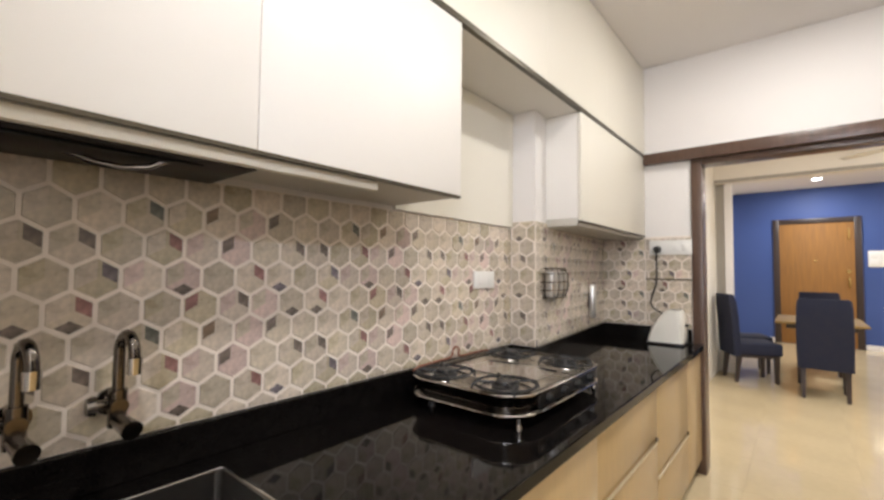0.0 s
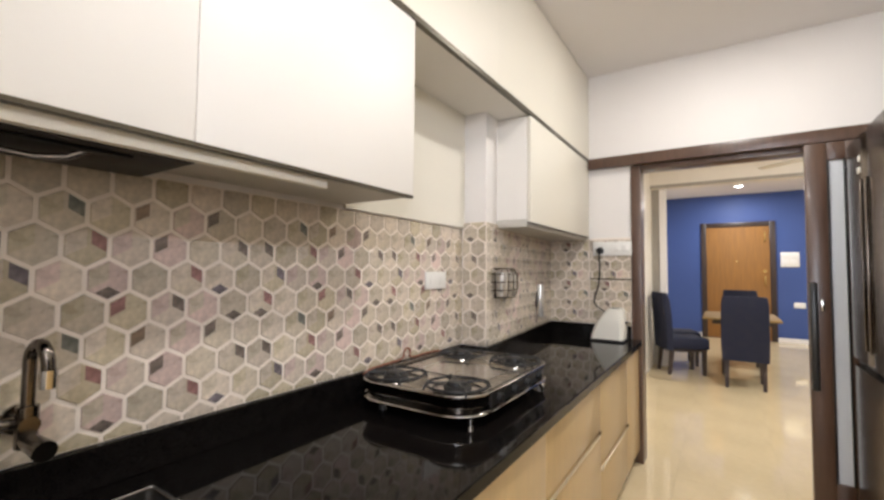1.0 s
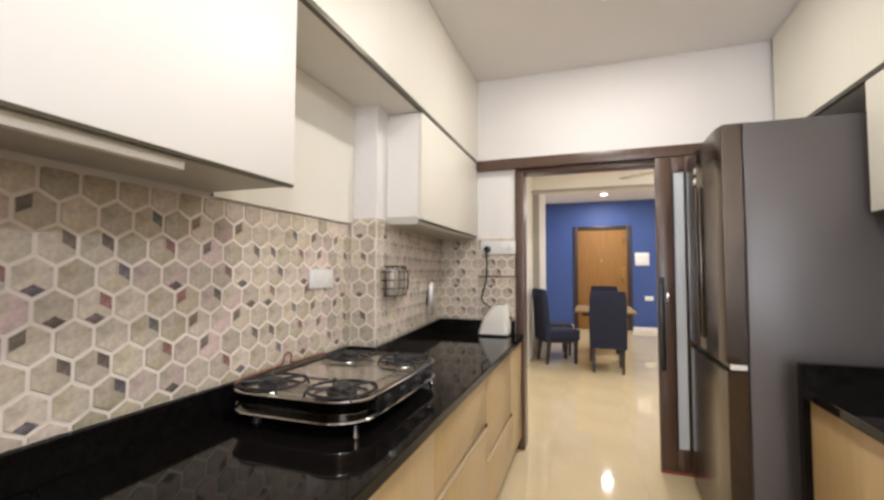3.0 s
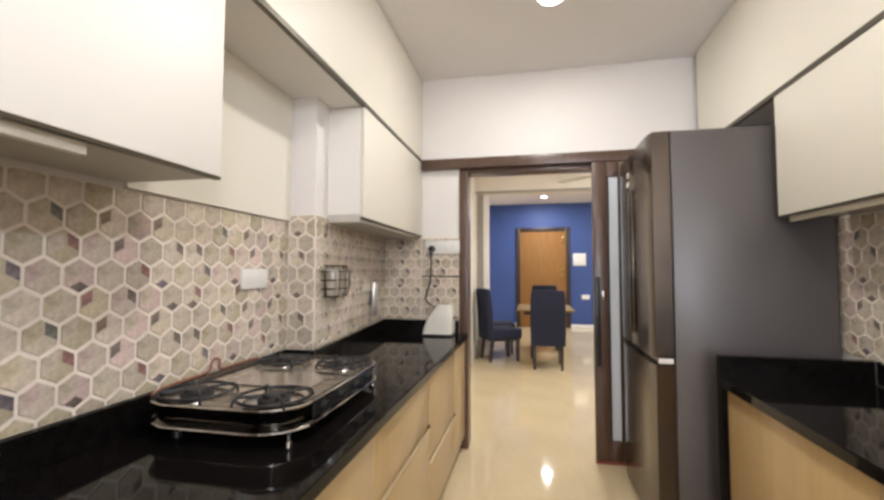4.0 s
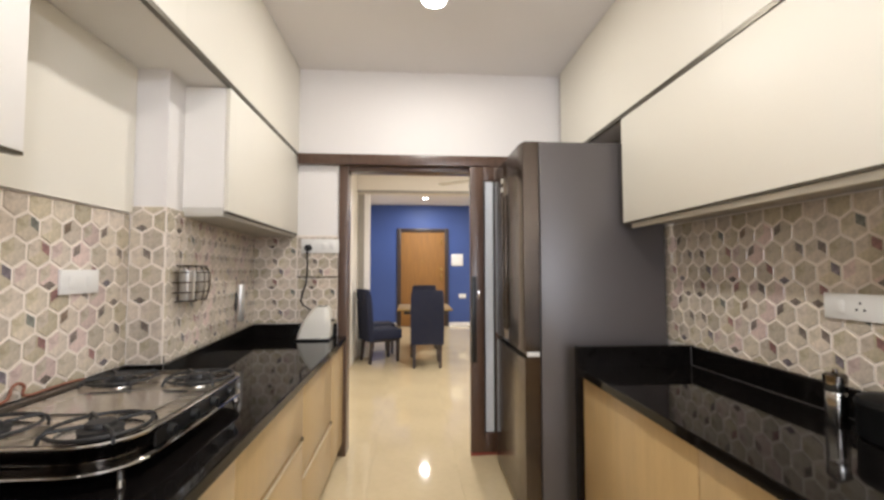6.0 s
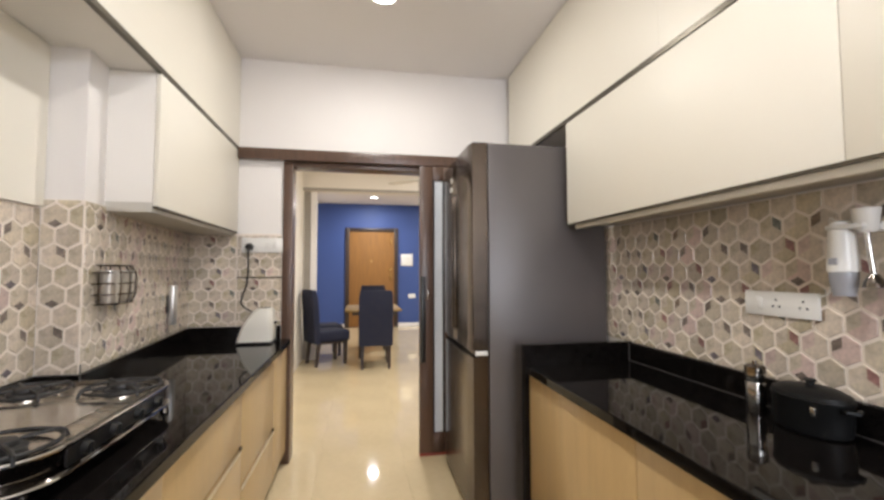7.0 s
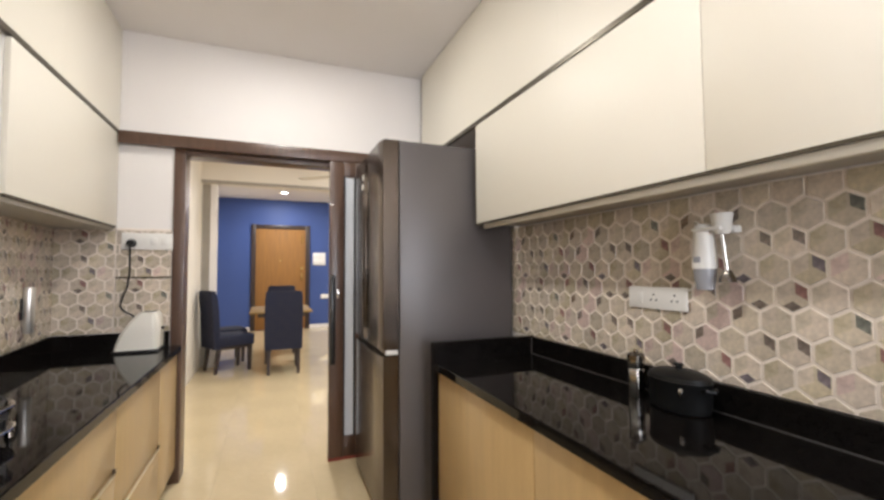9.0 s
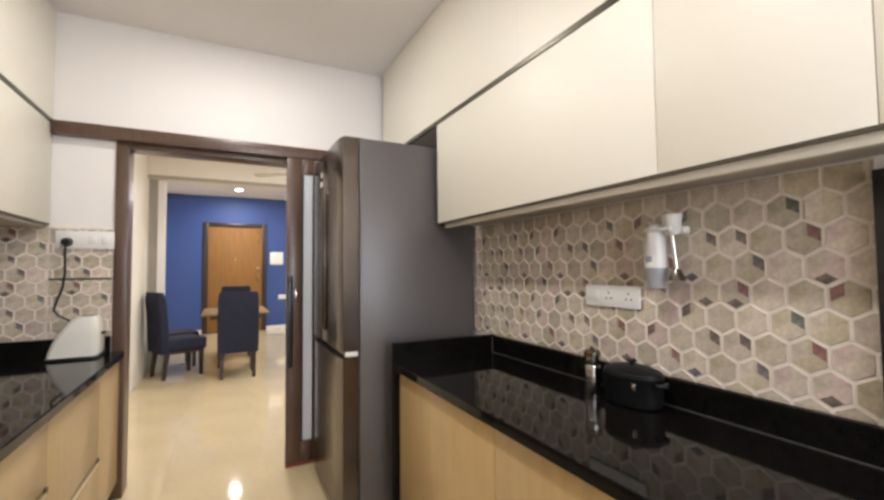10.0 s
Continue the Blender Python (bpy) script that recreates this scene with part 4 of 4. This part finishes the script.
def hex_mesh(w, r, mats, accents):
    """A pointy-top hexagon in the local x-z plane that faces -y, 3 mm proud; its rhombs (r right, b bottom, l left) may carry smaller printed rhombs."""
    bm = bmesh.new()
    low = [bm.verts.new((p.x, 0, p.y)) for p in corners(w, r, 0.0046)]
    rim = corners(w, r, 0.0062)
    top = [bm.verts.new((p.x, -0.003, p.y)) for p in rim]
    mid_v = bm.verts.new((0, -0.003, 0))
    for k in range(6):
        bm.faces.new((low[k], low[(k + 1) % 6], top[(k + 1) % 6], top[k]))
    for side, k in (("r", 0), ("b", 2), ("l", 4)):
        a, b, c = top[k], top[(k + 1) % 6], top[(k + 2) % 6]
        if side not in accents:
            bm.faces.new((mid_v, a, b, c)).material_index = 2 if side == "l" else 0
            continue
        tip = b.co.copy()
        if side == "b":
            ia, ic, im = (bm.verts.new(tip + (v.co - tip) * 0.66) for v in (a, c, mid_v))
            bm.faces.new((im, ia, b, ic)).material_index = 3 if len(accents) > 1 else 1
            bm.faces.new((mid_v, a, ia, im))
            bm.faces.new((mid_v, im, ic, c))
            continue
        # a side rhomb's print fills its upper part
        up, down = (a, c) if side == "r" else (c, a)
        q_out = bm.verts.new(b.co.lerp(down.co, 0.74))
        q_in = bm.verts.new(up.co.lerp(mid_v.co, 0.74).lerp(q_out.co, 0.22))
        q_top = bm.verts.new(up.co.lerp(b.co, 0.22))
        bm.faces.new((q_top, b, q_out, q_in)).material_index = 1
        bm.faces.new((up, q_top, q_in, mid_v))
        bm.faces.new((mid_v, q_in, q_out, down))
    bmesh.ops.recalc_face_normals(bm, faces=bm.faces)
    me = mesh_of(bm, mats)
    me.name = "hexagon_tile"
    return me


def cut_mesh(poly, mat):
    """A tile cut off at the border: poly is its outline in the local x-z plane."""
    mid_p = sum(poly, Vector((0, 0))) / len(poly)
    bm = bmesh.new()
    low = [bm.verts.new((p.x, 0, p.y)) for p in poly]
    top = [bm.verts.new((q.x, -0.003, q.y)) for q in (mid_p + (p - mid_p) * 0.96 for p in poly)]
    n = len(poly)
    for k in range(n):
        bm.faces.new((low[k], low[(k + 1) % n], top[(k + 1) % n], top[k]))
    bm.faces.new(top)
    bmesh.ops.recalc_face_normals(bm, faces=bm.faces)
    me = mesh_of(bm, mat)
    me.name = "cut_tile"
    return me


def clip(poly, axis, limit, sign):
    out = []
    for p, q in zip(poly, poly[1:] + poly[:1]):
        dp, dq = sign * (limit - p[axis]), sign * (limit - q[axis])
        if dp >= 0:
            out.append(p)
        if dp * dq < 0:
            out.append(p + (q - p) * (dp / (dp - dq)))
    return out


HEX_SETS = {}
# the printed motif: four rows of seven; r right, b bottom, l left rhomb, and its colour
MOTIF = (
    (("r", A_DARK), ("r", A_DARK), None, ("r", A_PINK), None, ("l", A_DARK), None),
    (("r", A_BLUE), None, ("b", A_DARK), None, ("r", A_PINK), ("b", A_BLUE), None),
    (("b", A_DARK), ("rb", A_PINK), None, None, ("l", A_PINK), ("r", A_DARK), None),
    (("r", A_GREEN), None, ("l", A_BROWN), None, ("l", A_DARK), None, None),
)
SHIFT = (0.0, 1.5, 0.0, 2.5)      # where each row of the motif begins, in tiles
TONES = (TILE, TILE_B, TILE, TILE_C, TILE_B, TILE_D, TILE)


def hex_tile(w, r, row, col):
    """The tile of the motif, made once for each size."""
    key = (w, r, row, col)
    if key not in HEX_SETS:
        tone, cell = (row * 3 + col) % 7, MOTIF[row][col]
        HEX_SETS[key] = hex_mesh(w, r, [TONES[tone], cell[1] if cell else TILE, TONES[(tone + 1) % 7], A_DARK], cell[0] if cell else "")
    return HEX_SETS[key]


def tiled(name, label, p0, p1, z0, z1, start, z_row, n_out, w=0.0888, dz=0.0765):
    """A grout bed from p0 to p1 (plan points, left to right) with hexagon tiles between z0 and z1; n_out is the way into the room; start: where the motif begins along the bed."""
    r = dz / 1.5
    a, b = Vector((*p0, 0)), Vector((*p1, 0))
    along = (b - a).normalized()
    out = Vector((*n_out, 0)).normalized()
    length = (b - a).length
    bm = bmesh.new()
    loft(bm, [[a + Vector((0, 0, z)), b + Vector((0, 0, z)), b + out * 0.004 + Vector((0, 0, z)), a + out * 0.004 + Vector((0, 0, z))] for z in (z0, z1)])
    bmesh.ops.recalc_face_normals(bm, faces=bm.faces)
    bed = structure(name, bm, GROUT, label, "tiling")
    rng = random.Random(name)
    turn = Matrix((along, -out, Vector((0, 0, 1)))).transposed().to_4x4()
    for row in range(-10, 14):
        z = z_row - row * dz
        for col in range(-40, 60):
            d = start + (SHIFT[row % 4] + col) * w
            if not -w < d < length + w:
                continue
            poly = corners(w, r, 0.0046)
            for axis, limit, sign in ((0, 0.003 - d, -1), (0, length - 0.003 - d, 1), (1, z0 + 0.002 - z, -1), (1, z1 - 0.002 - z, 1)):
                poly = clip(poly, axis, limit, sign) if len(poly) > 2 else []
            if len(poly) < 3:
                continue
            area = abs(sum(p.x * q.y - p.y * q.x for p, q in zip(poly, poly[1:] + poly[:1]))) / 2
            if area < 0.00025:
                continue
            if area > 0.995 * 1.5 * (w - 0.0092) * r * (1 - 0.0092 / w):
                ob = new("hexagon_tile", hex_tile(w, r, row % 4, col % 7))
            else:
                ob = new("cut_tile", cut_mesh(poly, rng.choice((TILE, TILE_B, TILE_C))))
            ob.parent = bed
            ob.matrix_basis = Matrix.Translation(a + along * d + out * 0.004 + Vector((0, 0, z))) @ turn


HEX = "taupe hexagon tiles with cream grout and small dark accents"
tiled("splashback_west", HEX, (XL, -0.2), (XL, 2.188), 0.980, ZTILE, 1.061, 1.430, (1, 0))
tiled("splashback_pier_end", HEX, (XL + 0.008, 2.19), (TAPER + 0.004, 2.19), 0.980, ZU + 0.008, 0.05, 1.430, (0, -1))
tiled("splashback_pier", HEX, (TAPER, 2.19), (-1.105, YD), 0.980, ZU + 0.008, 0.03, 1.430, (1405, 130))
tiled("splashback_north", HEX, (-1.10, YD), (-0.788, YD), 0.980, ZU + 0.008, 0.04, 1.430, (0, -1))
tiled("splashback_north_corner", HEX, (-0.785, YD - 0.003), (-0.482, YD - 0.003), 0.980, 1.635, 0.02, 1.430, (0, -1))
tiled("splashback_east", HEX, (XR, 2.66), (XR, 0.766), 0.981, 1.625, 1.472, 1.44, (-1, 0), w=0.0905, dz=0.079)
structure("trim", B(-0.785, YD - 0.0145, 1.322, -0.481, YD - 0.004, 1.332, bevel=0.002), PROFILE, "thin dark border strip across the tiles", "trim")
structure("trim", B(-0.785, YD - 0.0145, 1.622, -0.481, YD - 0.004, 1.640, bevel=0.002), GROUT, "thin border strip at the top of the tiles", "trim")
